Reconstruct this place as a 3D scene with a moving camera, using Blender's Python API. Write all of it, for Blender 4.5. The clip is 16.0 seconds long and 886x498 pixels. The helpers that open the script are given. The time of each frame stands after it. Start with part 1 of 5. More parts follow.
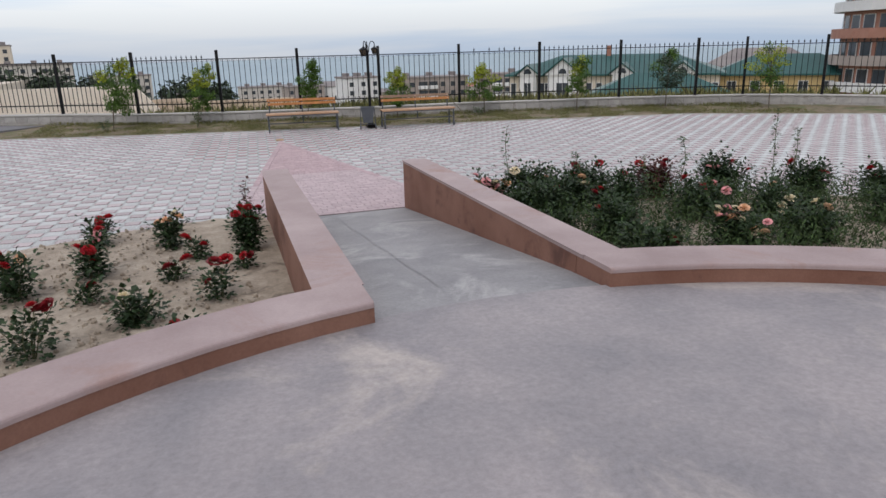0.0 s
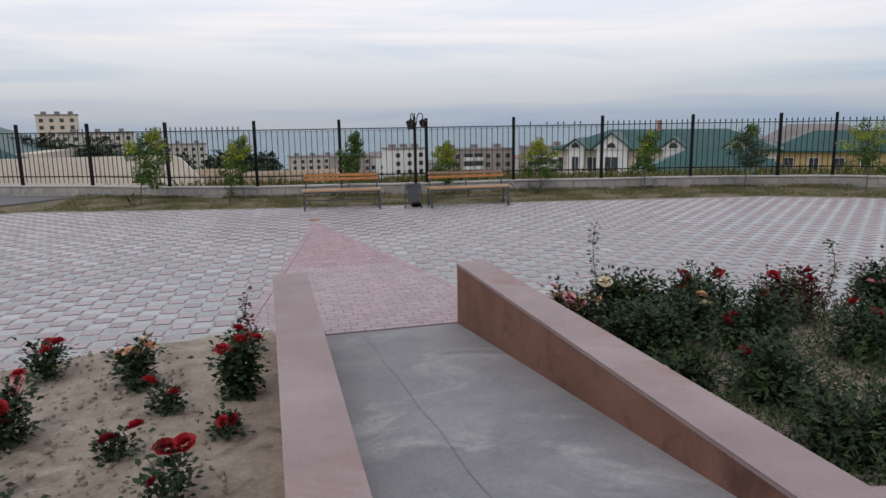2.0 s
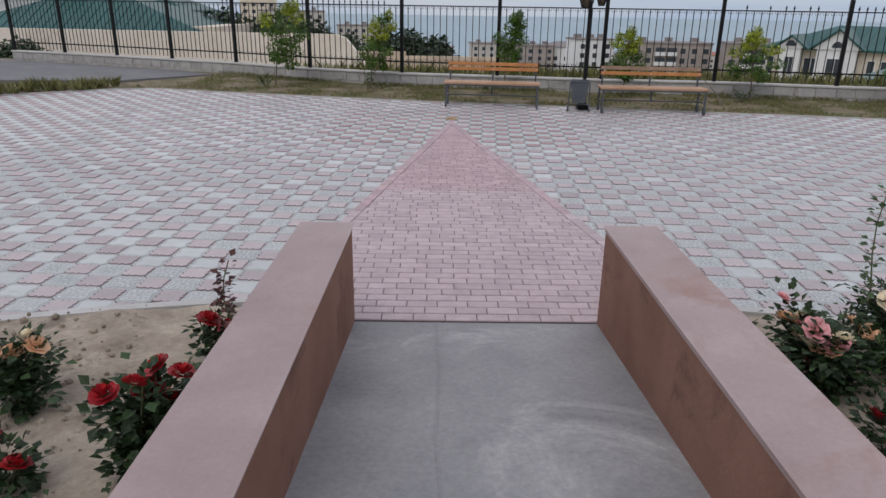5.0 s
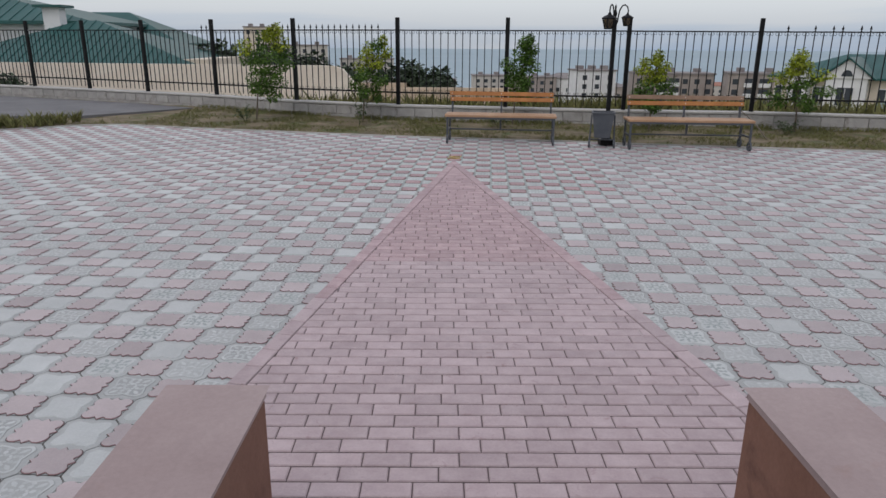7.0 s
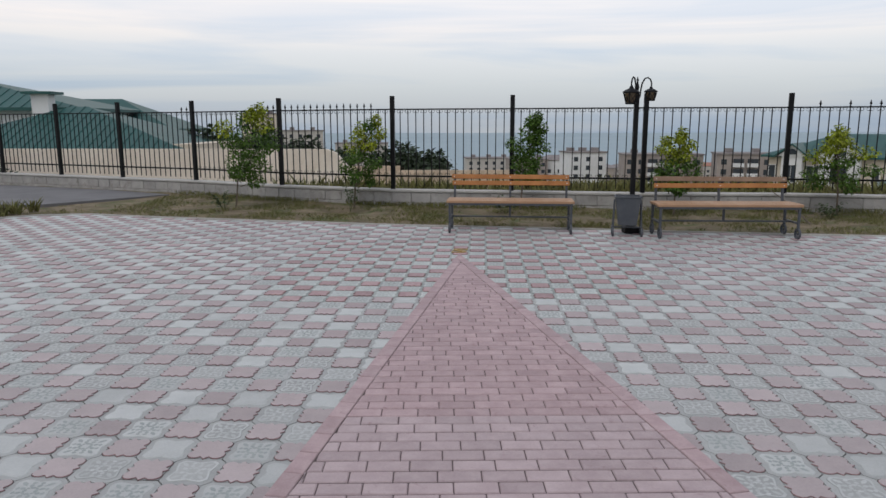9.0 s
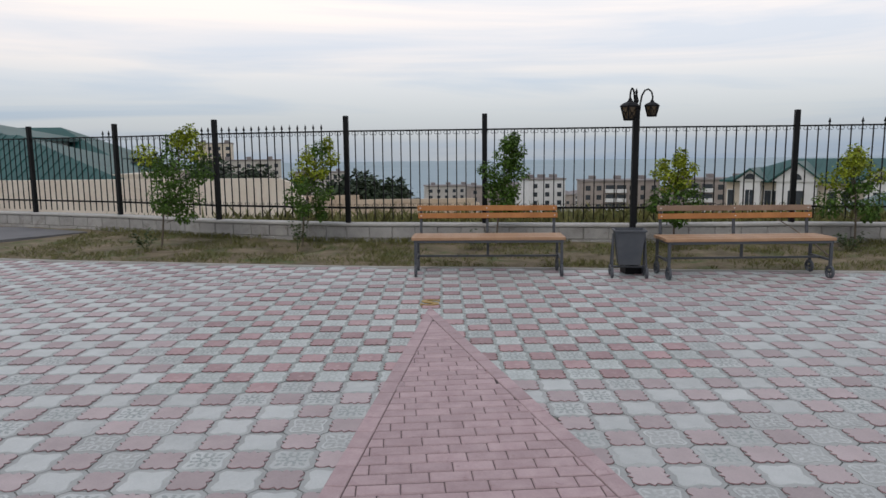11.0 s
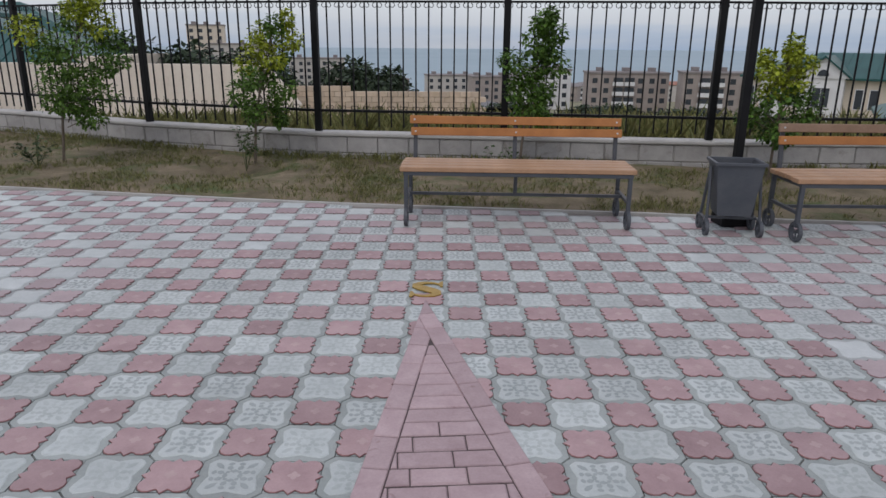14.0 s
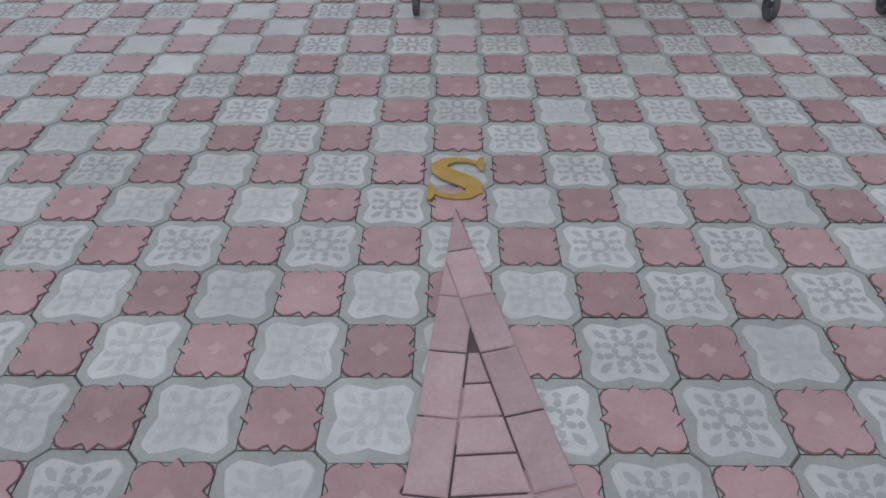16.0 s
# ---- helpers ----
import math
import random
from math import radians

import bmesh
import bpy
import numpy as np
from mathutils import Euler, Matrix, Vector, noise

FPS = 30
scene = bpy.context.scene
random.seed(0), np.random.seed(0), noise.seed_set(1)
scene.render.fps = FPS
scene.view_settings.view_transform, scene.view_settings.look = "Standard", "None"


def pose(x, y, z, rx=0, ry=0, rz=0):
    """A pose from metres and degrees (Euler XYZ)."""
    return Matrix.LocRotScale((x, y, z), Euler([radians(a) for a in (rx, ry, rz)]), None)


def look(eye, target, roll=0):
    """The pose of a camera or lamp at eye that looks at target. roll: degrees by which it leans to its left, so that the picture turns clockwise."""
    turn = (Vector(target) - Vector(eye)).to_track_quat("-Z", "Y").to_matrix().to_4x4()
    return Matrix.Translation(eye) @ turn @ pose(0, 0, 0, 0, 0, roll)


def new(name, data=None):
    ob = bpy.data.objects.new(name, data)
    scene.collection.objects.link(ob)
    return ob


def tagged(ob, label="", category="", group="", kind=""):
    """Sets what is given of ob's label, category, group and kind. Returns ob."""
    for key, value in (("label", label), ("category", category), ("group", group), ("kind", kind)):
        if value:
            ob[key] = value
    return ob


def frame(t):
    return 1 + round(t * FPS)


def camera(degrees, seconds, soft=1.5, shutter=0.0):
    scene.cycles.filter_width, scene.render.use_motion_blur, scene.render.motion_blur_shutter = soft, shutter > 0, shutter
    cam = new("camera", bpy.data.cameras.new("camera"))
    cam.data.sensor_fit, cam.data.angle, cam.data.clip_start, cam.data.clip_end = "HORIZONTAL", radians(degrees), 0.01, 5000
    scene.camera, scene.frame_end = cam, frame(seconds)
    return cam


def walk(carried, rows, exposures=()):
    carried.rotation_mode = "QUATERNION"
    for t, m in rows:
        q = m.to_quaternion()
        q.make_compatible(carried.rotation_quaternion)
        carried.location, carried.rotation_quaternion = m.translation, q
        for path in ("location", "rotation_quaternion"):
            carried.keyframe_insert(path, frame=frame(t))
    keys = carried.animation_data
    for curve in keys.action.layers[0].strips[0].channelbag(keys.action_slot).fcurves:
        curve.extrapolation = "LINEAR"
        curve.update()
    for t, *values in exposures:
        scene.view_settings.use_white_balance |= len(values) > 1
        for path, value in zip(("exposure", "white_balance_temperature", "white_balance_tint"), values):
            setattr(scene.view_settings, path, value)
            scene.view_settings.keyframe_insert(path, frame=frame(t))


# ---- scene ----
cam = camera(65.8, 16.0)
PATH = [
    (0, (-1.611, 0.301, 2.046), (-0.999, 2.119, 1.48), -1.5),
    (0.5, (-1.526, 0.787, 2.05), (-0.943, 2.64, 1.575), -0.4),
    (1, (-1.419, 1.307, 2.085), (-0.818, 3.171, 1.683), -1.2),
    (1.5, (-1.244, 1.874, 2.075), (-0.741, 3.777, 1.725), -0.9),
    (2, (-1.137, 2.416, 2.048), (-0.623, 4.313, 1.68), -0.9),
    (2.5, (-0.917, 2.891, 1.999), (-0.483, 4.792, 1.555), -0.5),
    (3, (-0.763, 3.286, 1.988), (-0.406, 5.188, 1.482), -0.8),
    (3.5, (-0.629, 3.758, 2.004), (-0.358, 5.645, 1.401), -0.8),
    (4, (-0.454, 4.197, 1.966), (-0.306, 6.081, 1.314), 0.2),
    (6.5, (-0.179, 6.51, 1.697), (-0.193, 8.394, 1.027), 1.1),
    (7, (-0.194, 7.028, 1.669), (-0.185, 8.942, 1.087), 0.4),
    (7.5, (-0.197, 7.401, 1.737), (-0.2, 9.344, 1.262), -0.6),
    (8, (-0.339, 7.669, 1.693), (-0.33, 9.614, 1.227), -0.5),
    (8.5, (-0.241, 8.152, 1.636), (-0.206, 10.108, 1.22), -0.6),
    (9, (-0.306, 8.634, 1.571), (-0.281, 10.602, 1.216), -0.1),
    (9.5, (-0.38, 9.054, 1.543), (-0.318, 11.026, 1.211), -0.3),
    (10, (-0.37, 9.561, 1.519), (-0.277, 11.539, 1.237), -0.9),
    (10.2, (-0.325, 9.712, 1.493), (-0.234, 11.691, 1.22), -0.5),
    (12.3, (-0.337, 11.691, 1.493), (-0.115, 13.653, 1.172), -1.1),
    (12.5, (-0.296, 11.867, 1.497), (-0.095, 13.828, 1.16), -0.2),
    (13, (-0.292, 12.375, 1.467), (-0.107, 14.326, 1.067), 0.9),
    (13.5, (-0.223, 12.849, 1.445), (-0.037, 14.777, 0.944), -0.8),
    (14, (-0.168, 13.295, 1.443), (-0.03, 15.203, 0.861), 0.5),
    (14.5, (-0.158, 13.784, 1.397), (0.003, 15.64, 0.668), 0.4),
    (15, (-0.098, 14.318, 1.336), (0.001, 16.104, 0.442), -0.9),
    (15.5, (-0.108, 14.773, 1.279), (-0.066, 16.475, 0.229), -0.5),
    (16, (-0.141, 15.198, 1.35), (-0.057, 16.726, 0.062), -0.3),
]
walk(cam, [(t, look(eye, target, roll)) for t, eye, target, roll in PATH], exposures=[
    (0, 0.62, 6520, 10), (1.0, 0.50, 6540, 10), (1.5, 0.34, 6500, 10.5), (2.0, 0.23, 6460, 10.5), (3.5, 0.22, 6380, 11), (4.0, 0.40, 6380, 11), (6.5, 0.44, 6430, 9.5),
    (7.0, 0.29, 6430, 9.5), (7.5, 0.20, 6430, 9), (10.0, 0.19, 6460, 8), (12.5, 0.13, 6430, 10), (13.5, 0.27, 6320, 11), (15.0, 0.2, 6320, 11.5), (16.0, 0.12, 6400, 11.5)])

# ---- world and light ----
world = bpy.data.worlds.new("dusk_sky")
world.use_nodes = True
scene.world = world
wt = world.node_tree
wt.nodes.clear()


def wnode(kind, **vals):
    n = wt.nodes.new(kind)
    for k, v in vals.items():
        n.inputs[k].default_value = v
    return n


sky = wnode("ShaderNodeTexSky")
sky.sky_type = "NISHITA"
sky.sun_disc = False
sky.sun_elevation, sky.sun_rotation = radians(55), radians(209)
sky.air_density, sky.dust_density, sky.ozone_density = 1.0, 3.0, 1.5
coord = wnode("ShaderNodeTexCoord")
sep = wnode("ShaderNodeSeparateXYZ")
wt.links.new(coord.outputs["Generated"], sep.inputs[0])
ramp = wnode("ShaderNodeValToRGB")
cr = ramp.color_ramp
cr.elements[0].position, cr.elements[0].color = 0.0, (0.38, 0.44, 0.52, 1)
cr.elements[1].position, cr.elements[1].color = 1.0, (0.56, 0.58, 0.64, 1)
for pos, col in ((0.05, (0.47, 0.53, 0.60)), (0.10, (0.60, 0.64, 0.70)), (0.145, (0.86, 0.81, 0.79)), (0.27, (1.0, 0.95, 0.91)), (0.4, (0.72, 0.73, 0.78)), (0.6, (0.60, 0.62, 0.67))):
    e = cr.elements.new(pos)
    e.color = (*col, 1)
wt.links.new(sep.outputs[2], ramp.inputs[0])
stretch = wnode("ShaderNodeMapping")
stretch.inputs["Scale"].default_value = (1.1, 1.1, 13.0)
wt.links.new(coord.outputs["Generated"], stretch.inputs[0])
cloud = wnode("ShaderNodeTexNoise", Scale=1.2, Detail=6.0, Roughness=0.5, Distortion=0.6)
wt.links.new(stretch.outputs[0], cloud.inputs["Vector"])
cloud_ramp = wnode("ShaderNodeValToRGB")
cloud_ramp.color_ramp.elements[0].position, cloud_ramp.color_ramp.elements[0].color = 0.40, (0.80, 0.85, 0.93, 1)
cloud_ramp.color_ramp.elements[1].position, cloud_ramp.color_ramp.elements[1].color = 0.60, (1.15, 1.055, 0.985, 1)
wt.links.new(cloud.outputs["Fac"], cloud_ramp.inputs[0])
mul = wnode("ShaderNodeMix")
mul.data_type, mul.blend_type = "RGBA", "MULTIPLY"
mul.inputs[0].default_value = 1.0
wt.links.new(ramp.outputs[0], mul.inputs[6])
wt.links.new(cloud_ramp.outputs[0], mul.inputs[7])
ahead = wnode("ShaderNodeMapRange")            # the glow lies over the sea, ahead; the sky behind is duller
ahead.inputs[1].default_value, ahead.inputs[2].default_value = -1.0, 0.75
ahead.inputs[3].default_value, ahead.inputs[4].default_value = 0.72, 1.0
wt.links.new(sep.outputs[1], ahead.inputs[0])
dim = wnode("ShaderNodeMix")
dim.data_type, dim.blend_type = "RGBA", "MULTIPLY"
dim.inputs[0].default_value = 1.0
wt.links.new(mul.outputs[2], dim.inputs[6])
wt.links.new(ahead.outputs[0], dim.inputs[7])
bg_sky = wnode("ShaderNodeBackground", Strength=0.03)
bg_cloud = wnode("ShaderNodeBackground", Strength=0.86)
wt.links.new(sky.outputs[0], bg_sky.inputs[0])
wt.links.new(dim.outputs[2], bg_cloud.inputs[0])
add = wnode("ShaderNodeAddShader")
wt.links.new(bg_sky.outputs[0], add.inputs[0])
wt.links.new(bg_cloud.outputs[0], add.inputs[1])
wout = wnode("ShaderNodeOutputWorld")
wt.links.new(add.outputs[0], wout.inputs[0])

sun_data = bpy.data.lights.new("sun", "SUN")
sun_data.energy, sun_data.angle, sun_data.color = 0.35, radians(25), (1.0, 0.93, 0.86)
sun = new("sun", sun_data)
sun.matrix_world = look((-18, -24, 58), (0, 8, 0))

# ---- materials ----


def surf(name, c1, c2, scale=3.0, rough=0.7, bump=0.15, fine=60.0, grain=0.12, spread=0.0, metal=0.0, island=0.0, stain=None, spec=0.5, dust_sheen=None):
    """A surface of two mottled tones (scale) under a fine grain (fine), with relief. spread/island: brightness change from piece to piece."""
    m = bpy.data.materials.new(name)
    m.use_nodes = True
    nt = m.node_tree
    b = nt.nodes["Principled BSDF"]
    b.inputs["Roughness"].default_value = rough
    b.inputs["Metallic"].default_value = metal
    b.inputs["Specular IOR Level"].default_value = spec

    def nd(kind, **vals):
        n = nt.nodes.new(kind)
        for k, v in vals.items():
            n.inputs[k].default_value = v
        return n
    tc = nd("ShaderNodeTexCoord")
    vec = tc.outputs["Object"]
    if spread or island:
        info = nd("ShaderNodeObjectInfo") if spread else nd("ShaderNodeNewGeometry")
        rnd = info.outputs["Random"] if spread else info.outputs["Random Per Island"]
        shift = nd("ShaderNodeVectorMath")
        shift.operation = "MULTIPLY_ADD"
        comb = nd("ShaderNodeCombineXYZ")
        for i in range(3):
            nt.links.new(rnd, comb.inputs[i])
        shift.inputs[1].default_value = (37.0, 91.0, 13.0)
        nt.links.new(comb.outputs[0], shift.inputs[0])
        nt.links.new(vec, shift.inputs[2])
        vec = shift.outputs[0]
    n1 = nd("ShaderNodeTexNoise", Scale=scale, Detail=6.0, Roughness=0.6)
    n2 = nd("ShaderNodeTexNoise", Scale=fine, Detail=5.0, Roughness=0.75)
    nt.links.new(vec, n1.inputs["Vector"])
    nt.links.new(vec, n2.inputs["Vector"])
    mr = nd("ShaderNodeMapRange")
    mr.inputs[1].default_value, mr.inputs[2].default_value = 0.32, 0.68
    nt.links.new(n1.outputs["Fac"], mr.inputs[0])
    mix = nd("ShaderNodeMix")
    mix.data_type = "RGBA"
    mix.inputs[6].default_value, mix.inputs[7].default_value = (*c1, 1), (*c2, 1)
    nt.links.new(mr.outputs[0], mix.inputs[0])
    col = mix.outputs[2]
    if stain:
        n3 = nd("ShaderNodeTexNoise", Scale=stain[1], Detail=8.0, Roughness=0.65, Distortion=0.8)
        nt.links.new(vec, n3.inputs["Vector"])
        mr3 = nd("ShaderNodeMapRange")
        mr3.inputs[1].default_value, mr3.inputs[2].default_value = stain[2], stain[2] + 0.14
        nt.links.new(n3.outputs["Fac"], mr3.inputs[0])
        mx3 = nd("ShaderNodeMix")
        mx3.data_type = "RGBA"
        mx3.inputs[7].default_value = (*stain[0], 1)
        nt.links.new(mr3.outputs[0], mx3.inputs[0])
        nt.links.new(col, mx3.inputs[6])
        col = mx3.outputs[2]
    if dust_sheen:
        spl = nd("ShaderNodeSeparateXYZ")
        nt.links.new(tc.outputs["Object"], spl.inputs[0])
        n4 = nd("ShaderNodeTexNoise", Scale=0.5, Detail=5.0, Roughness=0.6)
        nt.links.new(tc.outputs["Object"], n4.inputs["Vector"])
        wob = nd("ShaderNodeMath")
        wob.operation = "MULTIPLY_ADD"
        wob.inputs[1].default_value = 5.0
        nt.links.new(n4.outputs["Fac"], wob.inputs[0])
        nt.links.new(spl.outputs[1], wob.inputs[2])
        mr4 = nd("ShaderNodeMapRange")
        mr4.inputs[1].default_value, mr4.inputs[2].default_value, mr4.inputs[3].default_value, mr4.inputs[4].default_value = dust_sheen[1] + 2.5, dust_sheen[2] + 2.5, dust_sheen[3], 0.0
        nt.links.new(wob.outputs[0], mr4.inputs[0])
        mx4 = nd("ShaderNodeMix")
        mx4.data_type = "RGBA"
        mx4.inputs[7].default_value = (*dust_sheen[0], 1)
        nt.links.new(mr4.outputs[0], mx4.inputs[0])
        nt.links.new(col, mx4.inputs[6])
        col = mx4.outputs[2]
    hsv = nd("ShaderNodeHueSaturation")
    nt.links.new(col, hsv.inputs["Color"])
    val = nd("ShaderNodeMath")
    val.operation = "MULTIPLY_ADD"
    val.inputs[1].default_value, val.inputs[2].default_value = 2 * grain, 1 - grain
    nt.links.new(n2.outputs["Fac"], val.inputs[0])
    if spread or island:
        v2 = nd("ShaderNodeMath")
        v2.operation = "MULTIPLY_ADD"
        v2.inputs[1].default_value, v2.inputs[2].default_value = 2 * (spread or island), -(spread or island)
        nt.links.new(rnd, v2.inputs[0])
        v3 = nd("ShaderNodeMath")
        v3.operation = "ADD"
        nt.links.new(val.outputs[0], v3.inputs[0])
        nt.links.new(v2.outputs[0], v3.inputs[1])
        val = v3
    nt.links.new(val.outputs[0], hsv.inputs["Value"])
    nt.links.new(hsv.outputs[0], b.inputs["Base Color"])
    if bump:
        bp = nd("ShaderNodeBump", Strength=bump, Distance=0.01)
        nt.links.new(n2.outputs["Fac"], bp.inputs["Height"])
        nt.links.new(bp.outputs[0], b.inputs["Normal"])
    return m


def leafy(name, c1, c2, island=0.35):
    return surf(name, c1, c2, scale=9.0, rough=0.55, bump=0.0, fine=30.0, grain=0.15, island=island, spec=0.3)


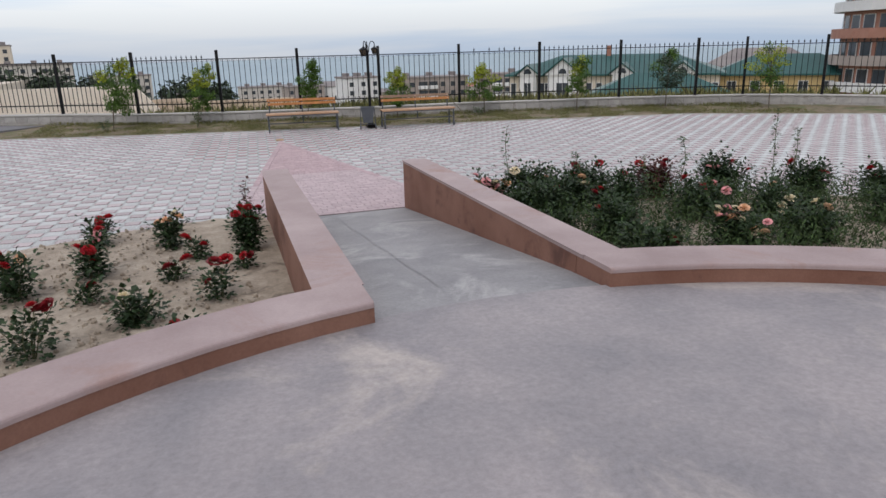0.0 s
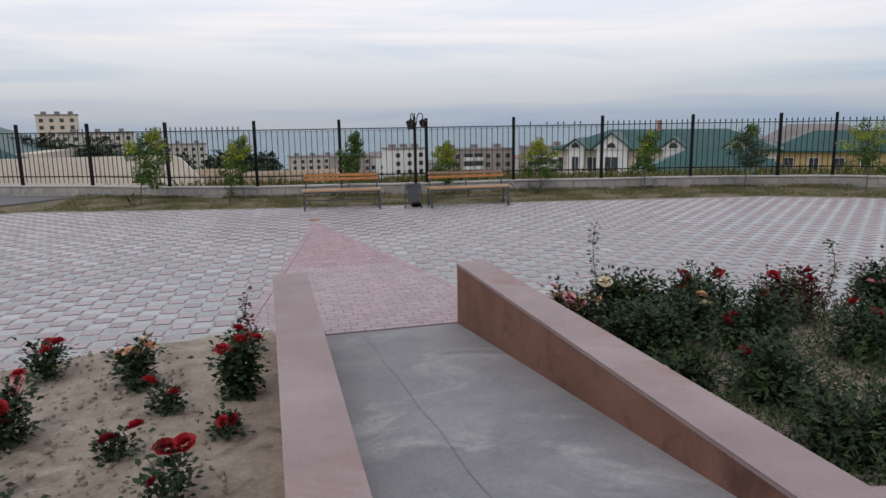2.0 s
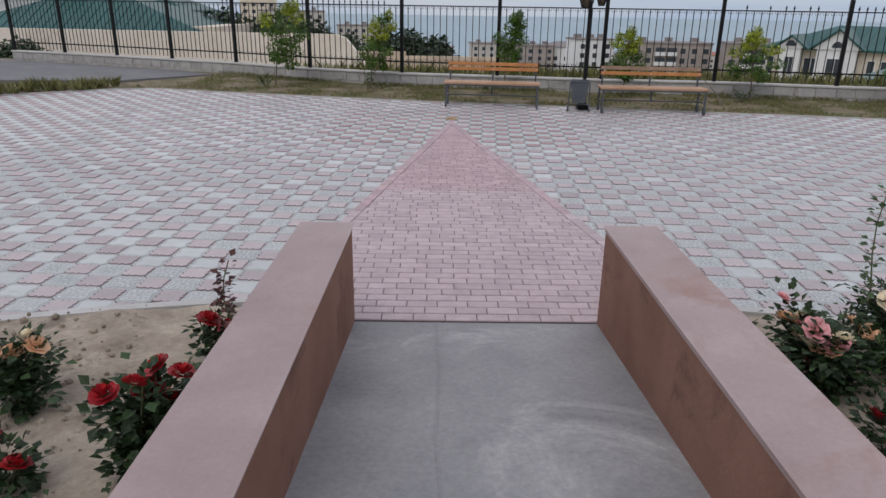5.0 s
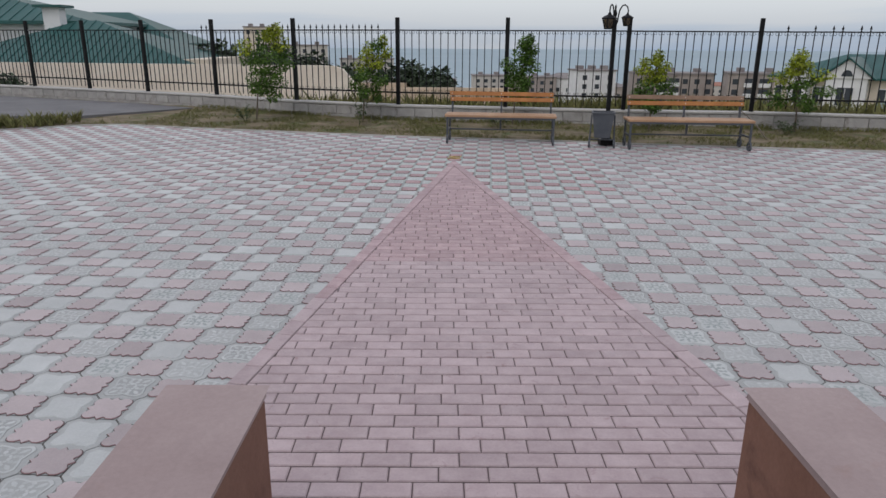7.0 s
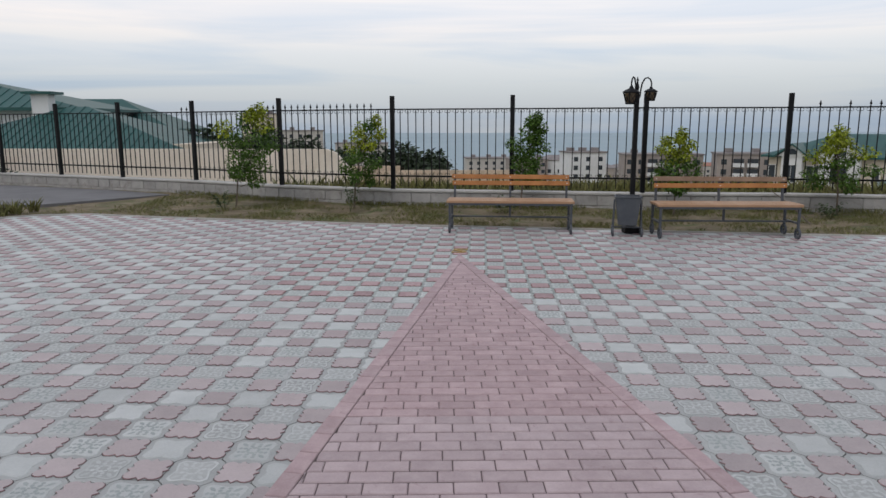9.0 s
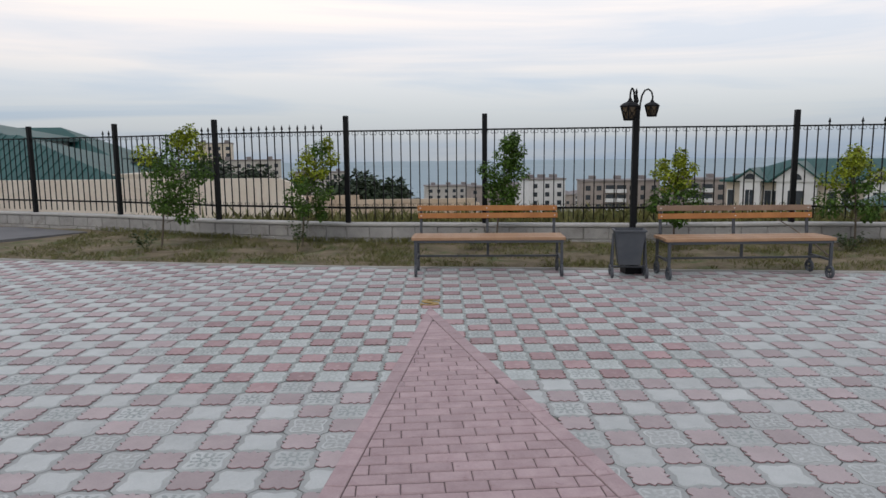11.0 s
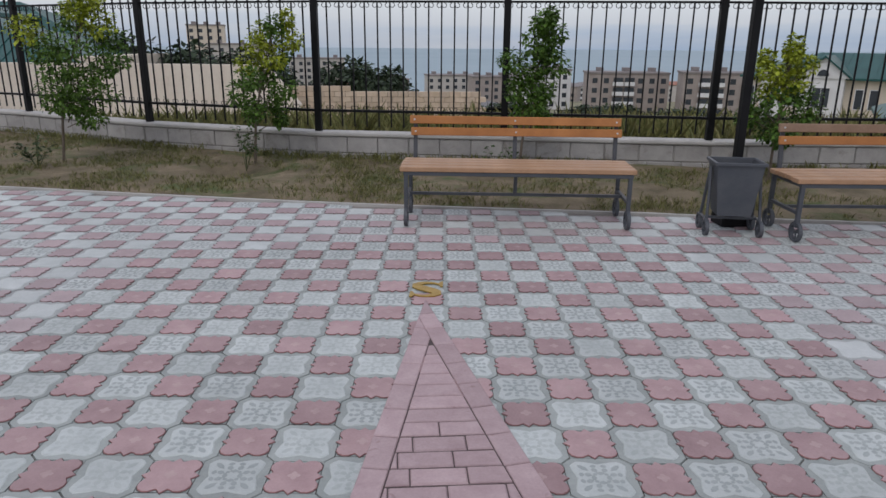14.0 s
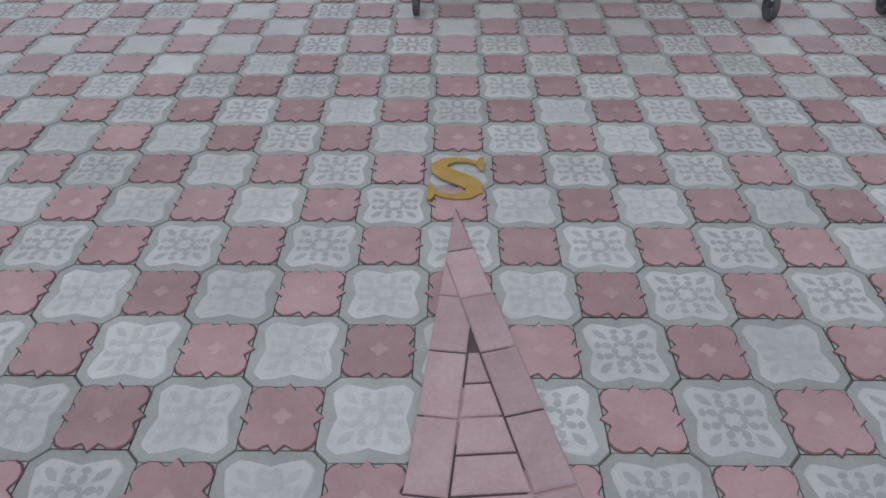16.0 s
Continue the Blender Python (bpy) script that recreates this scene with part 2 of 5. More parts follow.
M = dict(
    platform=surf("dusty_pink_concrete", (0.205, 0.197, 0.208), (0.315, 0.288, 0.29), 1.3, 0.62, 0.35, 30, 0.42, stain=((0.40, 0.36, 0.335), 0.8, 0.55)),
    ramp=surf("grey_concrete", (0.19, 0.19, 0.198), (0.285, 0.282, 0.284), 1.6, 0.66, 0.35, 36, 0.42, stain=((0.39, 0.385, 0.38), 1.1, 0.55)),
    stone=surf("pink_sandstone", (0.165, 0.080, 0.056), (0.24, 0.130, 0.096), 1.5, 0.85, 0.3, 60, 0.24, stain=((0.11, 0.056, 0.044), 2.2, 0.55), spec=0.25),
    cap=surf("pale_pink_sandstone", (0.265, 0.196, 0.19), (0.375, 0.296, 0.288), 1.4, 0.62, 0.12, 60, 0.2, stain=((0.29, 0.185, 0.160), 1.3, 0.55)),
    white=surf("white_paving_tile", (0.425, 0.465, 0.457), (0.52, 0.56, 0.55), 6.0, 0.5, 0.15, 90, 0.2, spread=0.09, stain=((0.36, 0.39, 0.385), 9.0, 0.62)),
    rim=surf("grey_tile_rim", (0.29, 0.32, 0.31), (0.37, 0.40, 0.385), 9.0, 0.85, 0.2, 90, 0.2, spread=0.1),
    petal=surf("worn_grey_pattern", (0.315, 0.35, 0.345), (0.385, 0.42, 0.415), 12.0, 0.85, 0.15, 140, 0.12, spread=0.08),
    faint=surf("faint_worn_pattern", (0.38, 0.42, 0.408), (0.46, 0.50, 0.487), 12.0, 0.75, 0.15, 140, 0.15, spread=0.08),
    pink=surf("pink_paving_tile", (0.325, 0.213, 0.22), (0.415, 0.285, 0.29), 7.0, 0.58, 0.15, 90, 0.2, spread=0.16, stain=((0.42, 0.31, 0.30), 8.0, 0.62)),
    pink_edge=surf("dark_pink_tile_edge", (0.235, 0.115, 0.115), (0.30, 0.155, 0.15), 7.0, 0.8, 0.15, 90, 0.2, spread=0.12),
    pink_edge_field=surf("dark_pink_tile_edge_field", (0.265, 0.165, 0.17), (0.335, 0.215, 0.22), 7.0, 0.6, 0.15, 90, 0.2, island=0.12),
    pink_mark=surf("pale_pink_tile_mark", (0.40, 0.285, 0.285), (0.47, 0.35, 0.345), 9.0, 0.8, 0.1, 90, 0.15, spread=0.1),
    # field tiles: dust towards the terrace; sky sheen is put into their paler colours
    white_far=surf("white_paving_tile_field", (0.44, 0.482, 0.475), (0.55, 0.588, 0.58), 6.0, 0.5, 0.1, 90, 0.2, island=0.09, stain=((0.36, 0.39, 0.385), 9.0, 0.62), dust_sheen=((0.40, 0.40, 0.40), 12.0, 20.0, 0.45)),
    rim_far=surf("grey_tile_rim_field", (0.31, 0.335, 0.33), (0.39, 0.415, 0.405), 9.0, 0.65, 0.2, 90, 0.2, island=0.1, dust_sheen=((0.40, 0.40, 0.40), 12.0, 20.0, 0.45)),
    pink_far=surf("pink_paving_tile_field", (0.335, 0.24, 0.25), (0.42, 0.312, 0.323), 7.0, 0.5, 0.1, 90, 0.2, island=0.16, stain=((0.42, 0.31, 0.30), 8.0, 0.62), dust_sheen=((0.40, 0.40, 0.40), 12.0, 20.0, 0.45)),
    brick=surf("pink_paving_brick", (0.385, 0.280, 0.292), (0.475, 0.362, 0.374), 9.0, 0.8, 0.3, 90, 0.22, spread=0.1, stain=((0.29, 0.19, 0.195), 14.0, 0.62)),
    brick_far=surf("pink_paving_brick_field", (0.39, 0.305, 0.318), (0.475, 0.385, 0.398), 9.0, 0.62, 0.3, 90, 0.22, island=0.1, stain=((0.29, 0.19, 0.195), 14.0, 0.62)),
    brick_joint=surf("dark_brick_joint", (0.075, 0.058, 0.058), (0.135, 0.108, 0.104), 8.0, 0.95, 0.3, 150, 0.2),
    joint=surf("sandy_joint", (0.20, 0.18, 0.165), (0.30, 0.275, 0.25), 8.0, 0.95, 0.3, 150, 0.2),
    soil=surf("dry_sandy_soil", (0.25, 0.205, 0.155), (0.42, 0.36, 0.285), 4.5, 0.95, 1.0, 34, 0.5, stain=((0.15, 0.12, 0.09), 3.4, 0.56)),
    kerb=surf("pale_concrete_kerb", (0.40, 0.395, 0.38), (0.50, 0.49, 0.47), 3.0, 0.85, 0.25, 60, 0.15),
    grass_soil=surf("dry_grass_ground", (0.10, 0.082, 0.045), (0.25, 0.20, 0.13), 2.4, 0.95, 0.8, 30, 0.4, stain=((0.085, 0.11, 0.035), 1.7, 0.5)),
    blade=leafy("grass_blades", (0.10, 0.125, 0.04), (0.24, 0.22, 0.09), 0.45),
    block=surf("grey_concrete_block", (0.30, 0.295, 0.285), (0.41, 0.40, 0.385), 5.0, 0.9, 0.4, 70, 0.16, spread=0.09, stain=((0.22, 0.205, 0.185), 3.0, 0.56)),
    mortar=surf("grey_mortar", (0.28, 0.27, 0.26), (0.36, 0.35, 0.33), 6.0, 0.95, 0.4, 90, 0.15),
    iron=surf("black_painted_iron", (0.004, 0.0045, 0.0055), (0.009, 0.0095, 0.011), 6.0, 0.5, 0.1, 90, 0.15, spec=0.2),
    grey_steel=surf("grey_painted_steel", (0.052, 0.060, 0.074), (0.08, 0.088, 0.10), 5.0, 0.5, 0.1, 80, 0.12),
    wood=surf("varnished_orange_wood", (0.33, 0.128, 0.032), (0.47, 0.20, 0.058), 4.0, 0.4, 0.1, 60, 0.15),
    seatwood=surf("weathered_varnished_wood", (0.34, 0.195, 0.105), (0.46, 0.285, 0.17), 4.0, 0.5, 0.15, 50, 0.15),
    greywood=surf("weathered_grey_brown_wood", (0.20, 0.125, 0.08), (0.30, 0.20, 0.135), 4.0, 0.6, 0.2, 50, 0.2),
    bolt=surf("zinc_bolt", (0.55, 0.55, 0.55), (0.65, 0.65, 0.65), 30, 0.35, 0, 90, 0.1, metal=0.9),
    brass=surf("yellow_brass", (0.40, 0.26, 0.055), (0.50, 0.34, 0.09), 14.0, 0.32, 0.1, 120, 0.15, metal=0.55),
    bark=surf("grey_brown_bark", (0.10, 0.08, 0.06), (0.17, 0.14, 0.11), 12.0, 0.9, 0.5, 60, 0.2),
    leaf=leafy("rose_leaf", (0.011, 0.027, 0.010), (0.034, 0.062, 0.02), 0.45),
    leaf_red=leafy("dark_red_leaf", (0.05, 0.015, 0.018), (0.10, 0.04, 0.03)),
    leaf_light=leafy("pale_weed_leaf", (0.024, 0.052, 0.015), (0.068, 0.108, 0.034), 0.5),
    leaf_tree=leafy("young_tree_leaf", (0.038, 0.092, 0.012), (0.10, 0.18, 0.025), 0.4),
    leaf_yellow=leafy("yellow_green_leaf", (0.17, 0.23, 0.012), (0.32, 0.36, 0.03), 0.4),
    leaf_far=leafy("distant_foliage", (0.025, 0.045, 0.025), (0.055, 0.08, 0.04), 0.4),
    stem=surf("green_stem", (0.07, 0.10, 0.04), (0.11, 0.10, 0.05), 12, 0.7, 0.1),
    red=leafy("red_petal", (0.26, 0.006, 0.014), (0.42, 0.018, 0.022), 0.25),
    darkred=leafy("dark_red_petal", (0.14, 0.006, 0.012), (0.24, 0.015, 0.02), 0.25),
    peach=leafy("peach_petal", (0.70, 0.40, 0.22), (0.82, 0.58, 0.40), 0.15),
    rosepink=leafy("pink_petal", (0.72, 0.32, 0.34), (0.85, 0.52, 0.52), 0.15),
    cream=leafy("cream_petal", (0.72, 0.62, 0.42), (0.82, 0.76, 0.60), 0.15),
    asphalt=surf("grey_asphalt", (0.13, 0.13, 0.135), (0.18, 0.18, 0.185), 1.0, 0.9, 0.3, 60, 0.2),
    field=surf("scrub_ground", (0.16, 0.155, 0.08), (0.28, 0.25, 0.16), 0.12, 0.95, 0.3, 3, 0.25, stain=((0.06, 0.08, 0.035), 0.06, 0.5)),
    sea=surf("hazy_sea", (0.275, 0.36, 0.405), (0.31, 0.395, 0.44), 0.002, 0.9, 0, 0.05, 0.02),
    teal=surf("teal_metal_roof", (0.010, 0.072, 0.066), (0.016, 0.092, 0.084), 0.6, 0.5, 0.1, 6, 0.1),
    plaster=surf("cream_plaster", (0.60, 0.53, 0.43), (0.69, 0.62, 0.52), 0.7, 0.85, 0.1, 8, 0.08),
    whitewash=surf("white_plaster", (0.66, 0.67, 0.67), (0.75, 0.76, 0.76), 0.7, 0.85, 0.1, 8, 0.06),
    creamwall=surf("cream_rendered_wall", (0.70, 0.62, 0.53), (0.80, 0.73, 0.64), 0.8, 0.9, 0.2, 10, 0.1, stain=((0.62, 0.53, 0.44), 0.6, 0.58)),
    limestone=surf("shell_limestone_block", (0.52, 0.41, 0.30), (0.64, 0.53, 0.42), 2.0, 0.95, 0.3, 20, 0.15, island=0.12),
    redbrick=surf("red_brown_facade", (0.30, 0.14, 0.10), (0.38, 0.20, 0.15), 1.0, 0.85, 0.2, 12, 0.12),
    drab=surf("drab_panel_facade", (0.30, 0.26, 0.24), (0.38, 0.34, 0.31), 0.4, 0.9, 0.1, 4, 0.1),
    pale=surf("pale_panel_facade", (0.46, 0.44, 0.41), (0.54, 0.52, 0.49), 0.4, 0.9, 0.1, 4, 0.1),
    roofgrey=surf("grey_flat_roof", (0.20, 0.18, 0.18), (0.27, 0.25, 0.24), 0.4, 0.9, 0.1, 4, 0.1),
    glass=surf("dark_window_glass", (0.035, 0.045, 0.055), (0.06, 0.07, 0.085), 0.8, 0.12, 0, 8, 0.05),
    yellowwall=surf("ochre_plaster", (0.52, 0.38, 0.17), (0.62, 0.47, 0.24), 0.5, 0.9, 0.1, 6, 0.08),
)

# ---- building tools ----


class Mesh:
    """Gathers vertices and faces for one mesh."""

    def __init__(self):
        self.v, self.f, self.mi = [], [], []

    def add(self, vs, fs, k=0, m=None):
        o = len(self.v)
        self.v += [tuple(m @ Vector(p)) if m is not None else tuple(p) for p in vs]
        self.f += [tuple(i + o for i in f) for f in fs]
        self.mi += [k] * len(fs)
        return self

    def box(self, x0, x1, y0, y1, z0, z1, c=0.0, k=0, m=None):
        """A box, its edges chamfered by c."""
        if c <= 0:
            vs = [(x, y, z) for z in (z0, z1) for y in (y0, y1) for x in (x0, x1)]
            fs = [(0, 2, 3, 1), (4, 5, 7, 6), (0, 1, 5, 4), (2, 6, 7, 3), (0, 4, 6, 2), (1, 3, 7, 5)]
            return self.add(vs, fs, k, m)
        vs, idx = [], {}
        ax = ((x0, x1), (y0, y1), (z0, z1))
        for corner in range(8):
            s = [(corner >> i) & 1 for i in range(3)]
            for a in range(3):
                p = [ax[i][s[i]] + (0 if i == a else (c if s[i] == 0 else -c)) for i in range(3)]
                idx[corner, a] = len(vs)
                vs.append(p)
        fs = []
        for a in range(3):
            b, d = (a + 1) % 3, (a + 2) % 3
            for s in (0, 1):
                q = [(s << a) | (i << b) | (j << d) for i, j in ((0, 0), (1, 0), (1, 1), (0, 1))]
                f = [idx[n, a] for n in q]
                fs.append(tuple(f if s else f[::-1]))
        for a in range(3):
            b, d = (a + 1) % 3, (a + 2) % 3
            for i in (0, 1):
                for j in (0, 1):
                    p, q = (i << b) | (j << d), (1 << a) | (i << b) | (j << d)
                    f = (idx[p, b], idx[q, b], idx[q, d], idx[p, d])
                    fs.append(f if (i + j) % 2 == 0 else f[::-1])
        for n in range(8):
            f = (idx[n, 0], idx[n, 1], idx[n, 2])
            fs.append(f if bin(n).count("1") % 2 else f[::-1])
        return self.add(vs, fs, k, m)

    def prism(self, poly, z0, z1, k=0, c=0.0, bottom=True, m=None):
        """A counter-clockwise outline raised from z0 to z1; c: chamfer of the top edge."""
        n = len(poly)
        vs = [(x, y, z0) for x, y in poly]
        if c:
            vs += [(x, y, z1 - c) for x, y in poly]
            vs += [(x, y, z1) for x, y in inset(poly, c)]
        else:
            vs += [(x, y, z1) for x, y in poly]
        rings = len(vs) // n
        fs = []
        for r in range(rings - 1):
            for i in range(n):
                j = (i + 1) % n
                fs.append((r * n + i, r * n + j, (r + 1) * n + j, (r + 1) * n + i))
        fs.append(tuple(range((rings - 1) * n, rings * n)))
        if bottom:
            fs.append(tuple(range(n - 1, -1, -1)))
        return self.add(vs, fs, k, m)

    def tube(self, pts, r, n=6, k=0, m=None, r1=None):
        """A round bar along pts, from radius r to r1."""
        pts = [Vector(p) for p in pts]
        r1 = r if r1 is None else r1
        vs, fs = [], []
        up = None
        for i, p in enumerate(pts):
            d = (pts[min(i + 1, len(pts) - 1)] - pts[max(i - 1, 0)]).normalized()
            if up is None:
                up = d.orthogonal().normalized()
            up = (up - d * up.dot(d)).normalized()
            side = d.cross(up)
            rr = r + (r1 - r) * i / max(1, len(pts) - 1)
            vs += [p + (up * math.cos(2 * math.pi * j / n) + side * math.sin(2 * math.pi * j / n)) * rr for j in range(n)]
        for i in range(len(pts) - 1):
            for j in range(n):
                q = (j + 1) % n
                fs.append((i * n + j, i * n + q, (i + 1) * n + q, (i + 1) * n + j))
        fs.append(tuple(range(n - 1, -1, -1)))
        fs.append(tuple(range((len(pts) - 1) * n, len(pts) * n)))
        return self.add(vs, fs, k, m)

    def lathe(self, prof, n=10, k=0, m=None):
        """Turns a profile of (radius, z) about z."""
        vs = [(r * math.cos(2 * math.pi * j / n), r * math.sin(2 * math.pi * j / n), z) for r, z in prof for j in range(n)]
        fs = [(i * n + j, i * n + (j + 1) % n, (i + 1) * n + (j + 1) % n, (i + 1) * n + j) for i in range(len(prof) - 1) for j in range(n)]
        fs.append(tuple(range(n - 1, -1, -1)))
        fs.append(tuple(range((len(prof) - 1) * n, len(prof) * n)))
        return self.add(vs, fs, k, m)

    def made(self, name, *mats, smooth=False):
        me = bpy.data.meshes.new(name)
        me.from_pydata(self.v, [], self.f)
        for m in mats:
            me.materials.append(m)
        me.polygons.foreach_set("material_index", self.mi)
        if smooth:
            me.polygons.foreach_set("use_smooth", [True] * len(self.f))
        me.update()
        return me


def inset(poly, d):
    n, out = len(poly), []
    for i in range(n):
        a, b, c = Vector(poly[i - 1]), Vector(poly[i]), Vector(poly[(i + 1) % n])
        e1, e2 = (b - a).normalized(), (c - b).normalized()
        n1, n2 = Vector((-e1.y, e1.x)), Vector((-e2.y, e2.x))
        q = n1 + n2
        q = q / max(0.35, q.length_squared) * 2 * d if q.length > 1e-6 else n1 * d
        out.append((b.x + q.x, b.y + q.y))
    return out


def part(name, mesh, parent, label="", at=None):
    ob = new(name, mesh)
    ob.parent = parent
    if at is not None:
        ob.matrix_basis = at
    return tagged(ob, label) if label else ob


def thing(name, label, category, at=None, group="", kind=""):
    ob = new(name)
    ob.empty_display_size = 0.2
    if at is not None:
        ob.matrix_basis = at
    return tagged(ob, label, category, group, kind)


def setting(name, mesh, label, category):
    return tagged(new(name, mesh), label, category, kind="structure")


rng = random.Random(7)

# ---- plan ----
CX, CY = -0.03, -0.29            # centre of the round platform
R_IN, R_OUT, R_BED = 4.32, 4.75, 9.56
TOP, FLOOR = 0.64, 0.51
WALL_OUT, RAMP_END = 1.06, 8.93
WEST_IN, EAST_IN = (-0.81, -0.737), (0.765, 0.772)   # inner faces of the ramp walls, at the terrace and at the foot
EDGE = [(-15, 14.6), (-10.5, 18.45), (-8.6, 20.0), (-7.4, 20.85), (-6.6, 21.0), (-5.05, 20.52), (-3.6, 20.16), (-2.7, 19.92), (-1.04, 19.52),
        (-0.06, 19.32), (2.0, 18.97), (3.0, 18.72), (4.77, 18.4), (7.2, 17.98), (9.6, 17.5), (11.5, 17.1), (15.85, 14.2), (18.5, 10.5)]
POSTS = [(-13.7, 27.8), (-11.73, 27.04), (-9.76, 26.2), (-7.8, 25.28), (-5.72, 24.33), (-3.47, 22.94), (-1.1, 21.96), (1.15, 21.54), (3.49, 21.08),
         (6.0, 20.9), (8.45, 20.28), (11.05, 19.78), (13.34, 18.95), (14.75, 18.41), (16.4, 16.9), (17.9, 14.9), (19.0, 12.5)]


def edge_y(x):
    for (x0, y0), (x1, y1) in zip(EDGE, EDGE[1:]):
        if x0 <= x <= x1:
            return y0 + (y1 - y0) * (x - x0) / (x1 - x0)
    return EDGE[0][1] if x < EDGE[0][0] else EDGE[-1][1]


def polar(r, a):
    """A point of the ring round the platform; a: degrees from straight ahead, to the right."""
    return CX + r * math.sin(radians(a)), CY + r * math.cos(radians(a))


# ---- ground, sea, court ----


def height(x, y):
    d = math.hypot(x * 0.8, y)
    h = -0.09
    for a, b, drop in ((24, 45, 2.2), (45, 110, 8.0), (110, 300, 14.0), (300, 700, 24.0)):
        t = min(1, max(0, (d - a) / (b - a)))
        h -= drop * t
    return h


g = Mesh()
rings = [0, 6, 12, 18, 24, 27, 30, 34, 40, 48, 60, 80, 110, 150, 200, 270, 360, 480, 620, 720, 900, 1500, 3000, 4700]
seg = 72
for r in rings:
    for j in range(seg):
        a = 2 * math.pi * j / seg
        x, y = r * math.sin(a), r * math.cos(a)
        bump = noise.noise((x * 0.02, y * 0.02, 0)) * min(3.0, max(0, r - 30) * 0.03) if r < 650 else 0
        g.v.append((x, y, height(x, y) + bump - (3.5 if r > 715 else 0)))
for i in range(len(rings) - 1):
    for j in range(seg):
        q = (j + 1) % seg
        g.f.append((i * seg + j, (i + 1) * seg + j, (i + 1) * seg + q, i * seg + q))
        g.mi.append(0)
setting("ground", g.made("ground", M["field"], smooth=True), "dry scrub ground falling away towards the sea", "ground")

sea = Mesh()
sea.v = [(-4600, 560, -47.2), (4600, 560, -47.2), (4600, 4600, -47.2), (-4600, 4600, -47.2)]
sea.f, sea.mi = [(0, 1, 2, 3)], [0]
setting("water", sea.made("water", M["sea"]), "flat hazy grey-blue sea under the overcast sky", "sea")

court = Mesh()
court.prism([(-15, 6), (-5, 3), (5, 3), (18.5, 6)] + EDGE[::-1], -0.06, -0.010)
pavement = setting("pavement", court.made("pavement", M["joint"]), "paved court of white and pink concrete tiles", "paving")

# grass strip between court and fence wall
strip = Mesh()
cols, rows = 150, 9
pp = []
for i in range(cols + 1):
    x = -15 + 33 * i / cols
    y0 = edge_y(x)
    yb = None
    for (x0, b0), (x1, b1) in zip(POSTS, POSTS[1:]):
        if x0 <= x <= x1:
            yb = b0 + (b1 - b0) * (x - x0) / (x1 - x0)
    yb = yb if yb is not None else (28.4 if x < 0 else 14.0)
    for j in range(rows + 1):
        t = j / rows
        y = y0 + (max(yb, y0 + 0.3) - y0) * t
        z = 0.005 + 0.05 * t + 0.035 * noise.noise((x * 1.3, y * 1.3, 3)) * min(1, 6 * t)
        if math.hypot((x + 1.93) / 0.42, (y - 20.95) / 0.25) < 1:
            z -= 0.06
        strip.v.append((x, y, z))
for i in range(cols):
    for j in range(rows):
        a = i * (rows + 1) + j
        strip.f.append((a, a + rows + 1, a + rows + 2, a + 1))
        strip.mi.append(0)
setting("lawn_ground", strip.made("lawn_ground", M["grass_soil"], smooth=True), "strip of bare earth and dry mown grass along the fence", "lawn")

kerb = Mesh()
for (x0, y0), (x1, y1) in zip(EDGE, EDGE[1:]):
    d = Vector((x1 - x0, y1 - y0)).normalized()
    nx, ny = -d.y * 0.035, d.x * 0.035
    kerb.prism([(x0, y0), (x1, y1), (x1 + nx, y1 + ny), (x0 + nx, y0 + ny)], -0.05, 0.018)
setting("lawn_edging", kerb.made("lawn_edging", M["kerb"]), "thin pale edging between paving and grass", "edging")

asph = Mesh()
asph.prism([(-16, 17.0), (-10.9, 21.6), (-7.9, 22.0), (-6.2, 23.9), (-7.9, 25.0), (-13.8, 27.6), (-20, 29)], -0.03, 0.075)
setting("road", asph.made("road", M["asphalt"]), "grey asphalt lane running along the fence wall", "lane")

# ---- platform, ramp, walls ----
pl = Mesh()
pl.prism([polar(R_IN + 0.05, a) for a in range(360, 0, -4)], 0.0, FLOOR)
setting("floor", pl.made("floor", M["platform"]), "round raised terrace of dusty pinkish concrete", "terrace")

rp = Mesh()
y0 = 4.06
vs = []
for i in range(13):
    t = i / 12
    y = y0 + (RAMP_END - y0) * t if i else 3.8
    z = FLOOR - 0.003 - (FLOOR - 0.003) * t
    vs += [(x, y, h) for h in (z, -0.05) for x in (WEST_IN[0] - 0.05, EAST_IN[0] + 0.05)]
fs = []
for i in range(12):
    a = 4 * i
    fs += [(a, a + 1, a + 5, a + 4), (a + 1, a + 3, a + 7, a + 5), (a + 2, a, a + 4, a + 6)]
fs += [(48, 49, 51, 50), (0, 2, 3, 1)]
rp.add(vs, fs)
ramp_ob = setting("ramp", rp.made("ramp", M["ramp"]), "sloping grey concrete ramp with a dusty worn surface", "ramp")
jn = Mesh()
for i in range(12):
    t0, t1 = i / 12, (i + 1) / 12
    ya, yb = y0 + 0.5 + (RAMP_END - y0 - 0.5) * t0, y0 + 0.5 + (RAMP_END - y0 - 0.5) * t1
    za = FLOOR * (1 - (ya - y0) / (RAMP_END - y0)) + 0.003
    zb = FLOOR * (1 - (yb - y0) / (RAMP_END - y0)) + 0.003
    xa, xb = -0.22 + 0.012 * math.sin(i * 2.1), -0.22 + 0.012 * math.sin(i * 2.1 + 2.1)
    jn.add([(xa - 0.004, ya, za), (xa + 0.004, ya, za), (xb + 0.004, yb, zb), (xb - 0.004, yb, zb)], [(0, 1, 2, 3)])
part("crack", jn.made("crack", M["ramp"]), ramp_ob, "thin dark joint along the ramp")


